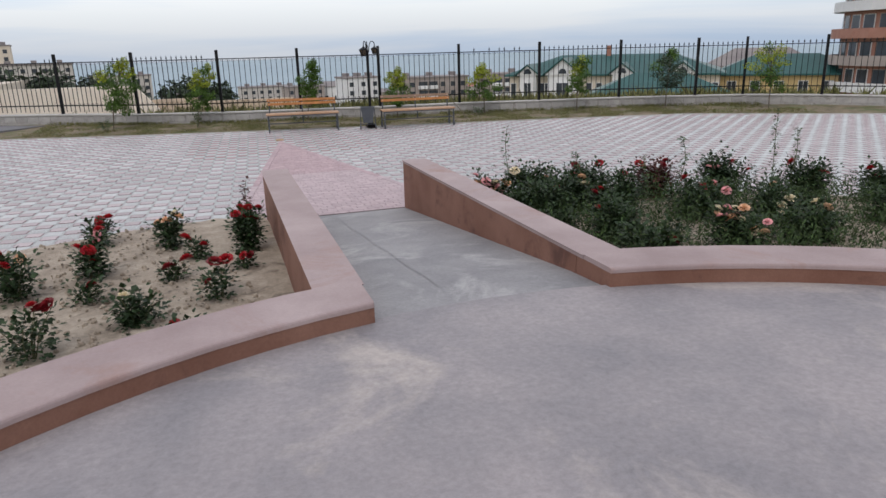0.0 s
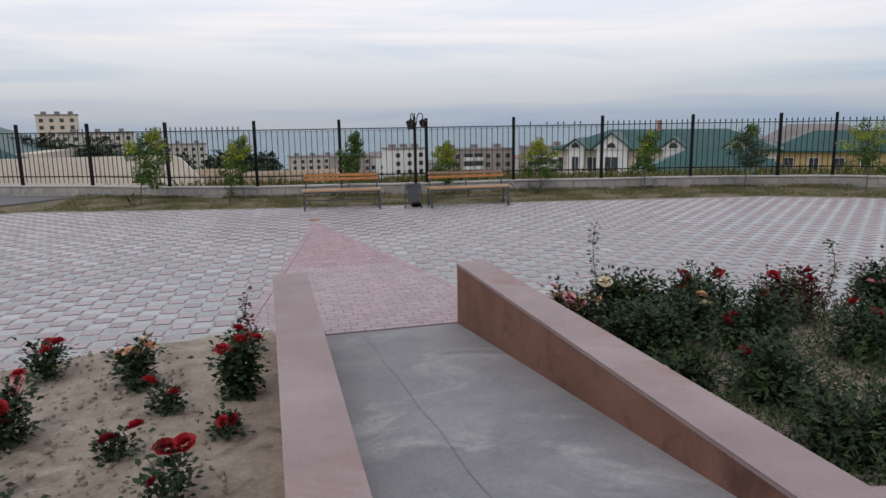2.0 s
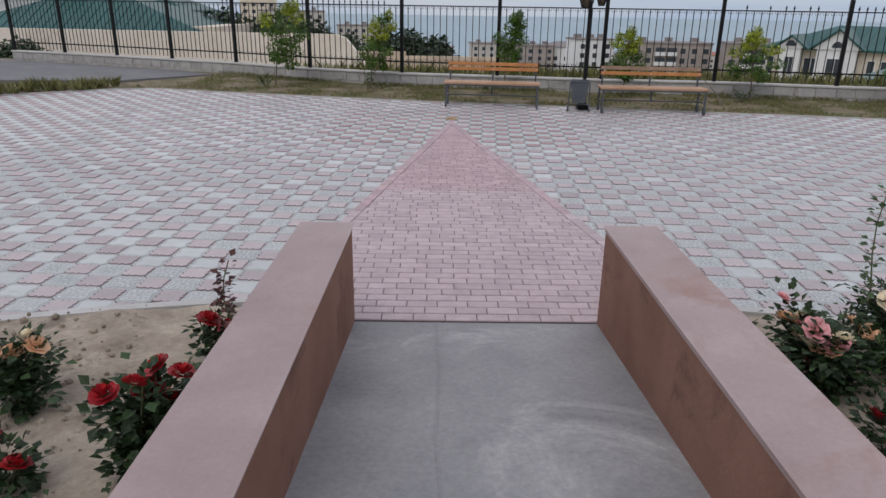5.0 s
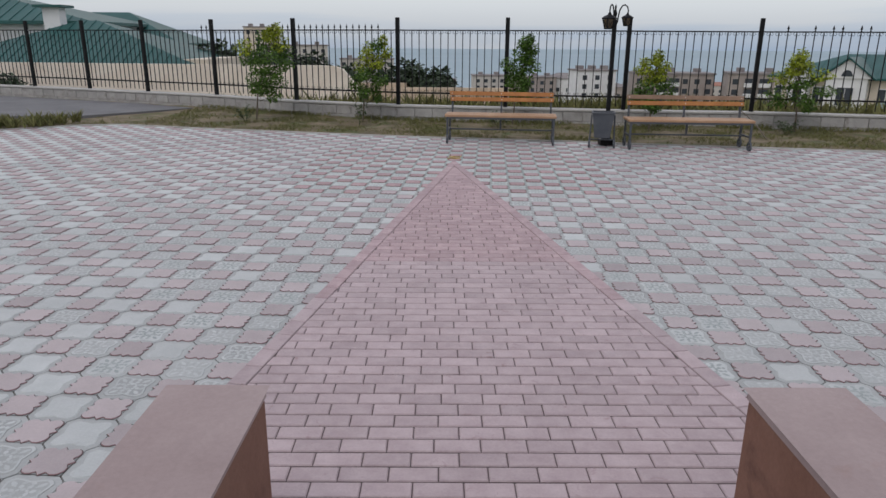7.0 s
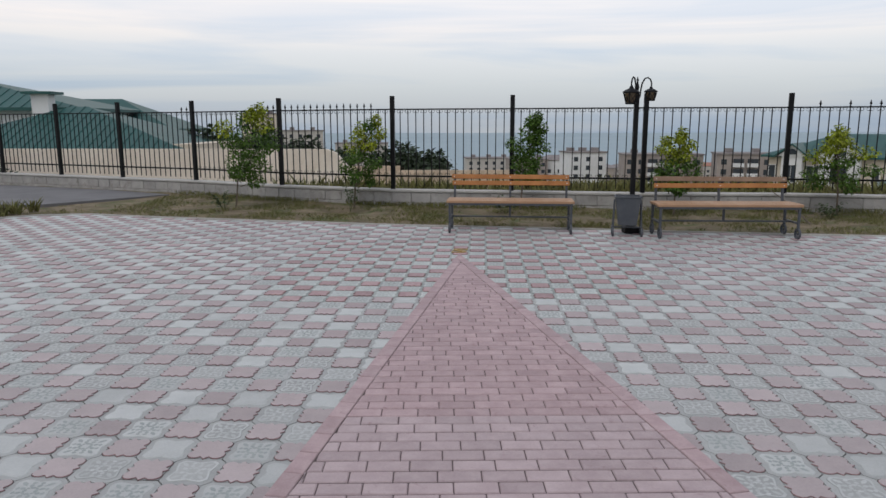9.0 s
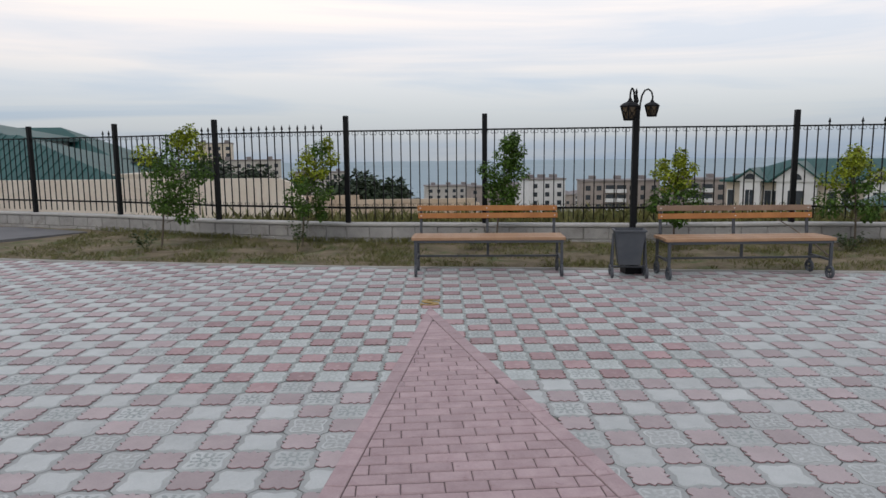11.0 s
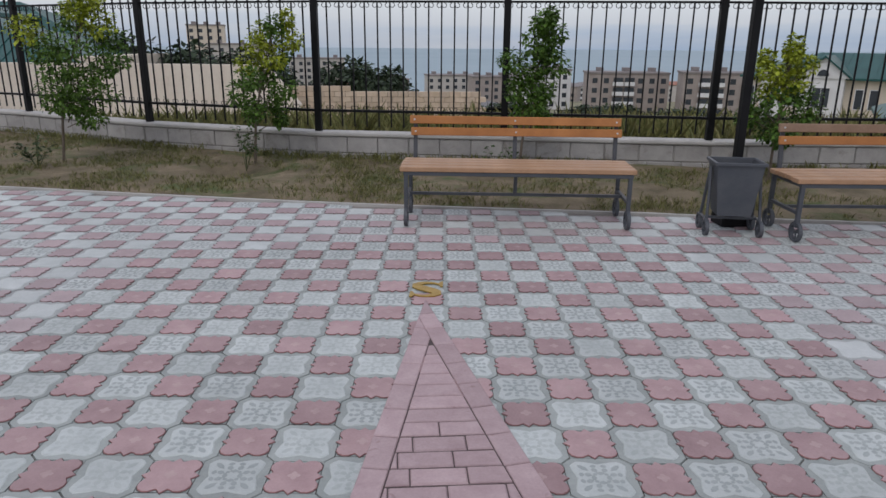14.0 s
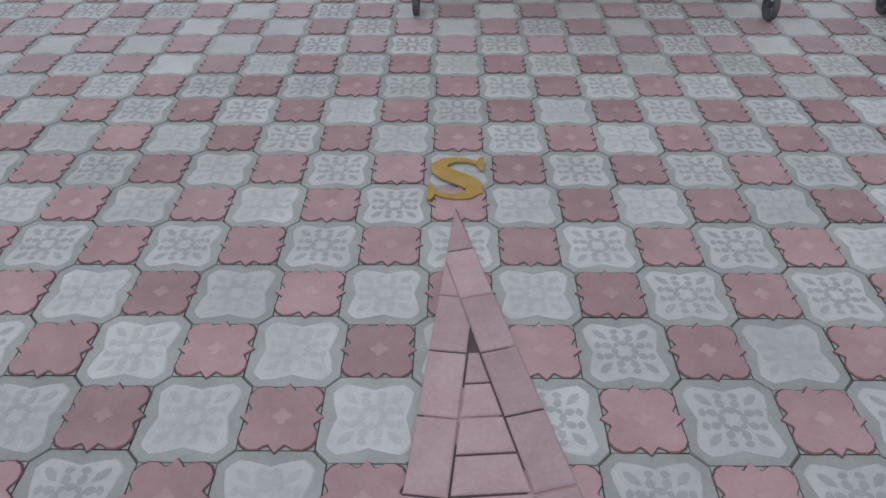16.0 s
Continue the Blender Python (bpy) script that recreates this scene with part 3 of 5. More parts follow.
def curb_arc(name, a0, a1, label):
    """A curved parapet with a slightly overhanging cap, from angle a0 to a1."""
    body, top = Mesh(), Mesh()
    n = 40
    prof_b = [(R_IN, 0.3), (R_IN, TOP - 0.035), (R_OUT, TOP - 0.035), (R_OUT, -0.03)]
    prof_t = [(R_IN - 0.005, TOP - 0.035), (R_IN - 0.005, TOP - 0.014), (R_IN - 0.001, TOP - 0.004), (R_IN + 0.01, TOP), (R_OUT - 0.01, TOP), (R_OUT + 0.001, TOP - 0.004), (R_OUT + 0.005, TOP - 0.014), (R_OUT + 0.005, TOP - 0.035)]
    for mesh, prof in ((body, prof_b), (top, prof_t)):
        k = len(prof)
        vs = []
        for i in range(n + 1):
            a = a0 + (a1 - a0) * i / n
            for r, z in prof:
                # the end nearest the ramp is cut parallel to the ramp's axis
                x, y = polar(r, a)
                if i == (0 if abs(a0) < abs(a1) else n):
                    x = (WEST_IN if a0 + a1 < 0 else EAST_IN)[0]
                    y = CY + math.sqrt(r * r - (x - CX) ** 2)
                vs.append((x, y, z))
        fs = [(i * k + j, i * k + (j + 1) % k, (i + 1) * k + (j + 1) % k, (i + 1) * k + j) for i in range(n) for j in range(k)]
        fs += [tuple(range(k - 1, -1, -1)), tuple(range(n * k, n * k + k))]
        if a1 < a0:
            fs = [f[::-1] for f in fs]
        mesh.add(vs, fs)
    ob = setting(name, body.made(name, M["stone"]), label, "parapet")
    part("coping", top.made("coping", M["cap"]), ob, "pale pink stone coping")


curb_arc("parapet_west", -10.8, -172, "low curved parapet of pink sandstone round the terrace")
curb_arc("parapet_east", 10.8, 172, "low curved parapet of pink sandstone round the terrace")

for sx, name, inner_x in ((-1, "wall_west", WEST_IN), (1, "wall_east", EAST_IN)):
    body, top = Mesh(), Mesh()
    for mesh, grow, y0_, z0_, z1_, bev in ((body, 0.0, 4.40, -0.03, TOP - 0.035, 0.0), (top, 0.005, 4.30, TOP - 0.035, TOP - 0.001, 0.012)):
        near, far = inner_x
        quad = [(near - sx * grow, y0_), (far - sx * grow, RAMP_END + grow), (far + sx * (0.288 + grow), RAMP_END + grow), (near + sx * (0.288 + grow), y0_)]
        mesh.prism(quad[::-1] if sx < 0 else quad, z0_, z1_, c=bev)
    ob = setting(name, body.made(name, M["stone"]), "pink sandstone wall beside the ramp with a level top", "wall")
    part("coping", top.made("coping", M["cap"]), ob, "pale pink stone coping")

# ---- planting beds ----


def bed(name, a0, a1, label):
    m = Mesh()
    na, nr = 60, 34
    for i in range(na + 1):
        a = a0 + (a1 - a0) * i / na
        for j in range(nr + 1):
            r = R_OUT - 0.05 + (R_BED - R_OUT) * j / nr
            x, y = polar(r, a)
            z = 0.085 + 0.05 * (1 - j / nr) + 0.035 * noise.noise((x * 1.1, y * 1.1, 5)) + 0.03 * noise.noise((x * 4, y * 4, 9)) + 0.012 * noise.noise((x * 13, y * 13, 2))
            z = z if j < nr else 0.01
            m.v.append((x, y, z))
    for i in range(na):
        for j in range(nr):
            q = i * (nr + 1) + j
            f = (q, q + 1, q + nr + 2, q + nr + 1)
            m.f.append(f if a1 < a0 else f[::-1])
            m.mi.append(0)
    setting(name, m.made(name, M["soil"], smooth=True), label, "flower bed")
    k = Mesh()
    n = 40
    s = math.copysign(1, a0)
    for i in range(n):
        b0, b1 = a0 + (a1 - a0) * i / n, a0 + (a1 - a0) * (i + 1) / n
        k.prism([polar(R_BED - 0.03, b0), polar(R_BED - 0.03, b1), polar(R_BED + 0.05, b1), polar(R_BED + 0.05, b0)][::int(s)], -0.05, 0.035)
    setting(name + "_edging", k.made(name + "_edging", M["kerb"]), "pale concrete edging round the flower bed", "edging")


bed("bed_west", -6.4, -75, "flower bed of dry sandy soil")
bed("bed_east", 6.4, 75, "flower bed of dry sandy soil overgrown with roses and weeds")

# ---- fence wall and fence ----
TOPW, RAIL_T, RAIL_B, POST_T = 0.36, 1.875, 0.61, 2.125
wallm, capm = Mesh(), Mesh()
for (x0, y0), (x1, y1) in zip(POSTS, POSTS[1:]):
    d = Vector((x1 - x0, y1 - y0))
    L = d.length
    m = Matrix.Translation((x0, y0, 0)) @ Matrix.Rotation(math.atan2(d.y, d.x), 4, "Z")
    wallm.box(-0.03, L + 0.03, -0.095, 0.095, -0.4, TOPW - 0.05, m=m)
    capm.box(-0.03, L + 0.03, -0.135, 0.12, TOPW - 0.05, TOPW, c=0.012, m=m)
fence_wall = setting("wall_north", wallm.made("wall_north", M["mortar"]), "low grey concrete block wall under the iron fence", "wall")
part("coping", capm.made("coping", M["kerb"]), fence_wall, "pale cement coping")

fence = thing("iron_fence", "black wrought iron fence with spear points on a block wall", "fence", pose(*POSTS[7], TOPW))
inv = Matrix.Translation((-POSTS[7][0], -POSTS[7][1], -TOPW))
post_me = Mesh().box(-0.04, 0.04, -0.04, 0.04, -0.02, POST_T - TOPW, c=0.006).made("post", M["iron"])
bar_me = Mesh().box(-0.008, 0.008, -0.008, 0.008, 0.06, RAIL_T - TOPW).made("bar", M["iron"])
sp = Mesh().box(-0.008, 0.008, -0.008, 0.008, 0.06, RAIL_T - TOPW)
sp.lathe([(0.012, 0.0), (0.020, 0.012), (0.010, 0.024), (0.008, 0.035), (0.024, 0.055), (0.014, 0.085), (0.002, 0.125)], 6, m=Matrix.Translation((0, 0, RAIL_T - TOPW)))
spear_me = sp.made("spear_bar", M["iron"])
scroll_me, low_me = [], []
for s in (-1, 1):
    turn = [math.pi * 1.55 * i / 9 - 0.3 for i in range(10)]
    scroll_me.append(Mesh().tube([(s * (0.073 - 0.026 * (1 - math.cos(a))), 0, -0.028 - 0.026 * math.sin(a)) for a in turn], 0.0045, 4).made("scroll", M["iron"]))
    low_me.append(Mesh().tube([(s * (0.073 - 0.02 * (1 - math.cos(a))), 0, 0.024 + 0.02 * math.sin(a)) for a in turn], 0.004, 4).made("lower_scroll", M["iron"]))
SPEARS = {4: lambda i, n: i > n - 5, 5: lambda i, n: i < n - 2, 3: lambda i, n: i > n - 3, 9: lambda i, n: i in (3, 6, 8, 9, 11, 12), 8: lambda i, n: False, 7: lambda i, n: False, 6: lambda i, n: False}
for p, ((x0, y0), (x1, y1)) in enumerate(zip(POSTS, POSTS[1:])):
    d = Vector((x1 - x0, y1 - y0))
    L, ang = d.length, math.atan2(d.y, d.x)
    base = inv @ Matrix.Translation((x0, y0, TOPW)) @ Matrix.Rotation(ang, 4, "Z")
    part("post", post_me, fence, at=base)
    part("rail", Mesh().box(0.04, L - 0.04, -0.014, 0.014, RAIL_T - TOPW - 0.012, RAIL_T - TOPW + 0.012).made("rail", M["iron"]), fence, at=base)
    part("rail", Mesh().box(0.04, L - 0.04, -0.018, 0.018, RAIL_B - TOPW - 0.016, RAIL_B - TOPW + 0.016).made("rail", M["iron"]), fence, at=base)
    n = max(3, round(L / 0.155))
    has = SPEARS.get(p, (lambda i, n: True) if p > 9 else (lambda i, n: False))
    for i in range(1, n):
        x = L * i / n
        part("bar", spear_me if has(i, n) else bar_me, fence, at=base @ Matrix.Translation((x, 0.0, 0)))
    near = 3 <= p <= 9
    if near:
        for i in range(n):
            x = L * (i + 0.5) / n
            for half in (0, 1):
                part("scroll", scroll_me[half], fence, at=base @ Matrix.Translation((x, 0, RAIL_T - TOPW - 0.012)))
            for half in (0, 1) if 4 <= p <= 8 else ():
                part("lower_scroll", low_me[half], fence, at=base @ Matrix.Translation((x, 0, RAIL_B - TOPW + 0.016)))

# ---- benches, bin, lamp ----


def wheel_mesh(r, w):
    m = Mesh()
    n = 18
    for r0, r1 in ((r - 0.02, r),):
        vs = []
        for i in range(n):
            a = 2 * math.pi * i / n
            for rr, x in ((r0, -w), (r1, -w), (r1, w), (r0, w)):
                vs.append((x, rr * math.cos(a), rr * math.sin(a)))
        fs = []
        for i in range(n):
            j = (i + 1) % n
            for q in range(4):
                fs.append((i * 4 + q, i * 4 + (q + 1) % 4, j * 4 + (q + 1) % 4, j * 4 + q))
        m.add(vs, fs)
    for a in (0.3, 0.3 + 2.09, 0.3 + 4.19):
        m.tube([(0, 0, 0), (0, (r - 0.01) * math.cos(a), (r - 0.01) * math.sin(a))], 0.007, 5)
    m.tube([(-w - 0.004, 0, 0), (w + 0.004, 0, 0)], 0.016, 8)
    return m.made("wheel", M["grey_steel"])


WHEEL = wheel_mesh(0.082, 0.014)
SMALLWHEEL = wheel_mesh(0.068, 0.014)


def bench(label, at, k=1.0, top="wood"):
    b = thing("park_bench", label, "bench", at, group="benches along the grass")
    leg = Mesh().box(-0.016, 0.016, -0.016, 0.016, 0.12, 0.475, c=0.003).made("leg", M["grey_steel"])
    for x in (-0.90 * k, 0.90 * k):
        part("leg", leg, b, at=pose(x, 0.02, 0))
        part("leg", leg, b, at=pose(x, 0.47, 0))
        for y in (0.02, 0.47):
            part("wheel", WHEEL, b, "grey iron wheel-shaped foot", at=pose(x, y, 0.084))
        part("side_rail", Mesh().box(x - 0.015, x + 0.015, 0.03, 0.46, 0.225, 0.25).made("side_rail", M["grey_steel"]), b)
    fr = Mesh().box(-0.92 * k, 0.92 * k, 0.0, 0.04, 0.445, 0.477, c=0.003).box(-0.92 * k, 0.92 * k, 0.44, 0.48, 0.445, 0.477, c=0.003)
    for x in (-0.9 * k, 0.0, 0.9 * k):
        fr.box(x - 0.018, x + 0.018, 0.04, 0.44, 0.45, 0.476)
    part("seat_frame", fr.made("seat_frame", M["grey_steel"]), b)
    part("stretcher", Mesh().box(-0.9 * k, 0.9 * k, 0.24, 0.27, 0.225, 0.25, c=0.003).made("stretcher", M["grey_steel"]), b)
    part("strut", Mesh().box(-0.015, 0.015, 0.243, 0.267, 0.25, 0.45).made("strut", M["grey_steel"]), b)
    slat = Mesh().box(-0.945 * k, 0.945 * k, 0, 0.104, 0.48, 0.52, c=0.005).made("seat_slat", M["seatwood"])
    for i in range(4):
        part("seat_slat", slat, b, "worn varnished wooden slat", at=pose(rng.uniform(-0.006, 0.006), -0.01 + i * 0.122, rng.uniform(-0.002, 0.002), 0, 0, rng.uniform(-0.15, 0.15)))
    upright = Mesh().box(-0.017, 0.017, -0.012, 0.012, 0.0, 0.41, c=0.003).made("back_post", M["grey_steel"])
    for x in (-0.86 * k, 0.0, 0.86 * k):
        part("back_post", upright, b, at=pose(x, 0.495, 0.475, -6))
    shape = Mesh().box(-0.9 * k, 0.9 * k, -0.033, -0.004, -0.036, 0.036, c=0.005)
    bolt = Mesh().lathe([(0.009, 0), (0.009, 0.004), (0.005, 0.007)], 8, m=pose(0, 0, 0, 90)).made("bolt", M["bolt"])
    for z, dx, wood in ((0.275, 0.004, "wood"), (0.375, -0.006, top)):
        s = part("back_slat", shape.made("back_slat", M[wood]), b, "orange varnished wooden slat" if wood == "wood" else "weathered grey-brown wooden slat", at=pose(dx, 0.482 + 0.105 * z, 0.475 + z, -6, rng.uniform(-0.3, 0.3), 0))
        for x in (-0.86 * k, 0.0, 0.86 * k):
            part("bolt", bolt, s, at=pose(x, -0.033, 0.0))
    return b


bench("wooden park bench with grey steel frame and wheel feet", pose(0.80, 18.57, 0.0, 0, 0, -6.3) @ Matrix.Diagonal((0.985, 1, 0.94, 1)))
bench("longer wooden park bench with a weathered top slat beside the bin", pose(3.80, 18.02, 0.0, 0, 0, -3.8) @ Matrix.Diagonal((1, 1, 0.94, 1)), 1.05, "greywood")

binn = thing("litter_bin", "dark grey tapered metal litter bin on a wheeled frame", "bin", pose(2.44, 18.24, 0, 0, 0, -12) @ Matrix.Diagonal((1, 1, 0.95, 1)))
bb = Mesh()
outer = [(-0.125, 0.03, 0.17), (0.125, 0.03, 0.17), (0.125, 0.25, 0.17), (-0.125, 0.25, 0.17), (-0.175, 0.0, 0.60), (0.175, 0.0, 0.60), (0.175, 0.29, 0.60), (-0.175, 0.29, 0.60)]
inner = [(x * 0.93, 0.145 + (y - 0.145) * 0.93, z if z > 0.3 else z + 0.01) for x, y, z in outer]
bb.add(outer + inner, [(3, 2, 1, 0), (0, 1, 5, 4), (1, 2, 6, 5), (2, 3, 7, 6), (3, 0, 4, 7), (8, 9, 10, 11), (8, 12, 13, 9), (9, 13, 14, 10), (10, 14, 15, 11), (11, 15, 12, 8),
                       (4, 5, 13, 12), (5, 6, 14, 13), (6, 7, 15, 14), (7, 4, 12, 15)])
body_ob = part("container", bb.made("container", M["grey_steel"]), binn)
lip = Mesh()
for x0, x1, y0, y1 in ((-0.19, 0.19, -0.014, 0.006), (-0.19, 0.19, 0.284, 0.304), (-0.19, -0.17, 0.006, 0.284), (0.17, 0.19, 0.006, 0.284)):
    lip.box(x0, x1, y0, y1, 0.585, 0.61, c=0.003)
part("rim", lip.made("rim", M["grey_steel"]), body_ob)
for sx in (-1, 1):
    fr = Mesh()
    fr.tube([(sx * 0.20, 0.03, 0.07), (sx * 0.19, 0.08, 0.32), (sx * 0.185, 0.145, 0.55)], 0.012, 6)
    fr.tube([(sx * 0.20, 0.26, 0.07), (sx * 0.19, 0.21, 0.32), (sx * 0.185, 0.145, 0.55)], 0.012, 6)
    fr.tube([(sx * 0.198, 0.03, 0.13), (sx * 0.198, 0.26, 0.13)], 0.01, 6)
    part("side_frame", fr.made("side_frame", M["grey_steel"]), binn)
    for y in (0.03, 0.26):
        part("wheel", SMALLWHEEL, binn, "grey iron wheel-shaped foot", at=pose(sx * 0.20, y, 0.07))
part("cross_bar", Mesh().box(-0.2, 0.2, 0.13, 0.16, 0.12, 0.14).made("cross_bar", M["grey_steel"]), binn)

lamp = thing("street_lamp", "black iron park lamp post with curled arms and lanterns", "street lamp", pose(2.60, 18.63, 0))
part("base", Mesh().box(-0.11, 0.11, -0.11, 0.11, 0.0, 0.10, c=0.01).lathe([(0.085, 0.10), (0.07, 0.16), (0.05, 0.2)], 12).made("base", M["iron"]), lamp)
part("pole", Mesh().box(-0.032, 0.032, -0.032, 0.032, 0.15, 1.96, c=0.006).made("pole", M["iron"]), lamp)
part("finial", Mesh().lathe([(0.03, 1.955), (0.042, 1.98), (0.03, 2.02), (0.02, 2.06), (0.033, 2.10), (0.02, 2.14), (0.012, 2.18), (0.018, 2.205), (0.002, 2.25)], 10).made("finial", M["iron"]), lamp)


def lantern_parts(direction, reach, size):
    u = Vector((math.cos(radians(direction)), math.sin(radians(direction)), 0))
    pts = [Vector((0, 0, 1.98)) + u * (reach * t) + Vector((0, 0, h)) for t, h in ((0.1, -0.06), (0.22, 0.0), (0.26, 0.09), (0.34, 0.18), (0.52, 0.245), (0.74, 0.26), (0.94, 0.23), (1.03, 0.17), (1.0, 0.13))]
    arm = part("arm", Mesh().tube(pts, 0.011, 6).made("arm", M["iron"]), lamp, "curled iron arm")
    end = pts[-1]
    at = Matrix.Translation(end) @ Matrix.Diagonal((size, size, size * 0.78, 1))
    top = Mesh().lathe([(0.10, -0.10), (0.105, -0.085), (0.075, -0.055), (0.03, -0.03), (0.018, 0.0), (0.006, 0.025)], 6)
    lan = part("lantern", top.made("lantern", M["iron"]), lamp, "black iron lantern", at=at)
    part("base_ring", Mesh().lathe([(0.062, -0.265), (0.07, -0.25), (0.058, -0.24)], 6).made("base_ring", M["iron"]), lan)
    cage = Mesh()
    for j in range(6):
        a = math.pi * j / 3
        b = math.pi * (j + 1) / 3
        p0, p1 = (0.06 * math.cos(a), 0.06 * math.sin(a), -0.245), (0.092 * math.cos(a), 0.092 * math.sin(a), -0.095)
        q0, q1 = (0.06 * math.cos(b), 0.06 * math.sin(b), -0.245), (0.092 * math.cos(b), 0.092 * math.sin(b), -0.095)
        cage.tube([p0, p1], 0.007, 4)
        cage.tube([p0, q1], 0.0045, 4)
        cage.tube([q0, p1], 0.0045, 4)
    part("cage", cage.made("cage", M["iron"]), lan)
    gl = Mesh().lathe([(0.05, -0.24), (0.08, -0.1)], 6).made("pane", M["amber"])
    part("pane", gl, lan, "unlit amber glass")


M["amber"] = surf("unlit_amber_glass", (0.10, 0.075, 0.045), (0.15, 0.11, 0.065), 10, 0.2, 0, 60, 0.1)
lantern_parts(228, 0.18, 1.2)
lantern_parts(8, 0.21, 0.95)

# ---- plants ----


def leaf_cloud(mesh, centre, radii, n, size, r, k=0, droop=0.3, hollow=0.55):
    """n small folded leaves scattered through an uneven ellipsoid."""
    for _ in range(n):
        while True:
            p = Vector((r.uniform(-1, 1), r.uniform(-1, 1), r.uniform(-1, 1)))
            q = p.length
            if hollow * r.random() < q < 1.0 + 0.25 * noise.noise(p * 2.3 + Vector(centre)):
                break
        pos = Vector(centre) + Vector((p.x * radii[0], p.y * radii[1], p.z * radii[2]))
        one_leaf(mesh, pos, (p + Vector((r.uniform(-1, 1), r.uniform(-1, 1), r.uniform(-1, 0.6) - droop))), size * r.uniform(0.6, 1.3), r, k)


def one_leaf(mesh, pos, d, s, r, k=0, wide=0.42):
    d = d.normalized() if d.length > 1e-4 else Vector((0, 0, 1))
    side = d.cross(Vector((r.uniform(-0.4, 0.4), r.uniform(-0.4, 0.4), 1)))
    side = side.normalized() if side.length > 1e-4 else Vector((1, 0, 0))
    up = side.cross(d)
    b, t = pos, pos + d * s - up * s * 0.1
    mid = pos + d * s * 0.45 - up * s * 0.06
    l, rr = mid + side * s * wide + up * s * 0.12, mid - side * s * wide + up * s * 0.12
    mesh.add([b, rr, t, l, mid], [(0, 1, 4), (1, 2, 4), (2, 3, 4), (3, 0, 4)], k)


def flower_mesh(name, mat, r, seed):
    m = Mesh()
    rr = random.Random(seed)
    for ring, (rad, tilt, n) in enumerate(((0.25, 1.25, 4), (0.5, 0.95, 5), (0.8, 0.55, 6), (1.0, 0.15, 7))):
        for i in range(n):
            a = 2 * math.pi * (i + 0.5 * ring) / n + rr.uniform(-0.15, 0.15)
            u, v = Vector((math.cos(a), math.sin(a), 0)), Vector((-math.sin(a), math.cos(a), 0))
            out = u * math.cos(tilt) + Vector((0, 0, 1)) * math.sin(tilt)
            base = u * r * rad * 0.35 + Vector((0, 0, -0.25 * r))
            w = r * (0.35 + 0.3 * rad)
            tip = base + out * r * 0.95
            mid = base + out * r * 0.6 + Vector((0, 0, -0.05 * r))
            m.add([base, mid - v * w, tip - v * w * 0.55, tip + out * r * 0.06 - Vector((0, 0, 0.1 * r)), tip + v * w * 0.55, mid + v * w], [(0, 1, 2, 3, 4, 5)])
    return m.made(name, mat)


FLOWERS = {c: [flower_mesh("flower", M[c], 0.043 * s, 3 + i) for i, s in enumerate((1.0, 0.8, 1.2))] for c in ("red", "darkred", "peach", "rosepink", "cream")}
WORD = dict(red="red", darkred="dark red", peach="peach", rosepink="pink", cream="cream")


def rose_bush(x, y, z, h, spread, colours, blooms, seed, leaf="leaf", leaves=150, label=""):
    r = random.Random(seed)
    bush = thing("rose_bush", label or "rose bush with %s blooms in the flower bed" % " and ".join([WORD[c] for c in dict.fromkeys(colours)][:2]), "rose bush", pose(x, y, z), group="roses in the flower beds")
    stems, lv = Mesh(), Mesh()
    tips = []
    n = max(4, int(5 + spread * 10))
    for i in range(n):
        a, s = r.uniform(0, 6.28), spread * r.uniform(0.35, 1.0)
        hh = h * r.uniform(0.6, 1.0)
        pts = [Vector((0.02 * math.cos(a), 0.02 * math.sin(a), -0.05)), Vector((s * 0.45 * math.cos(a), s * 0.45 * math.sin(a), hh * 0.5)), Vector((s * math.cos(a + 0.3), s * math.sin(a + 0.3), hh))]
        stems.tube(pts, 0.006, 4, r1=0.003)
        tips.append(pts[2])
        per = int(leaves * 4.0) // n
        for j in range(per):
            t = r.uniform(0.1, 0.95)
            p = pts[0].lerp(pts[1], t * 2) if t < 0.5 else pts[1].lerp(pts[2], t * 2 - 1)
            off = Vector((r.gauss(0, 1), r.gauss(0, 1), r.gauss(0, 0.7))) * (0.024 + spread * 0.17)
            one_leaf(lv, p + off, off + Vector((0, 0, 0.02)), r.uniform(0.03, 0.058), r)
    part("stem", stems.made("stem", M["stem"]), bush)
    part("foliage", lv.made("foliage", M[leaf]), bush)
    for i in range(blooms):
        p = tips[i % n] + Vector((r.uniform(-0.03, 0.03), r.uniform(-0.03, 0.03), r.uniform(-0.01, 0.05)))
        if i >= n:
            p = Vector((p.x * 0.6, p.y * 0.6, p.z * r.uniform(0.55, 0.9)))
        part("flower", r.choice(FLOWERS[colours[i % len(colours)]]), bush, at=pose(*p, r.uniform(-50, 30), r.uniform(-40, 40), r.uniform(0, 360)))
    return bush


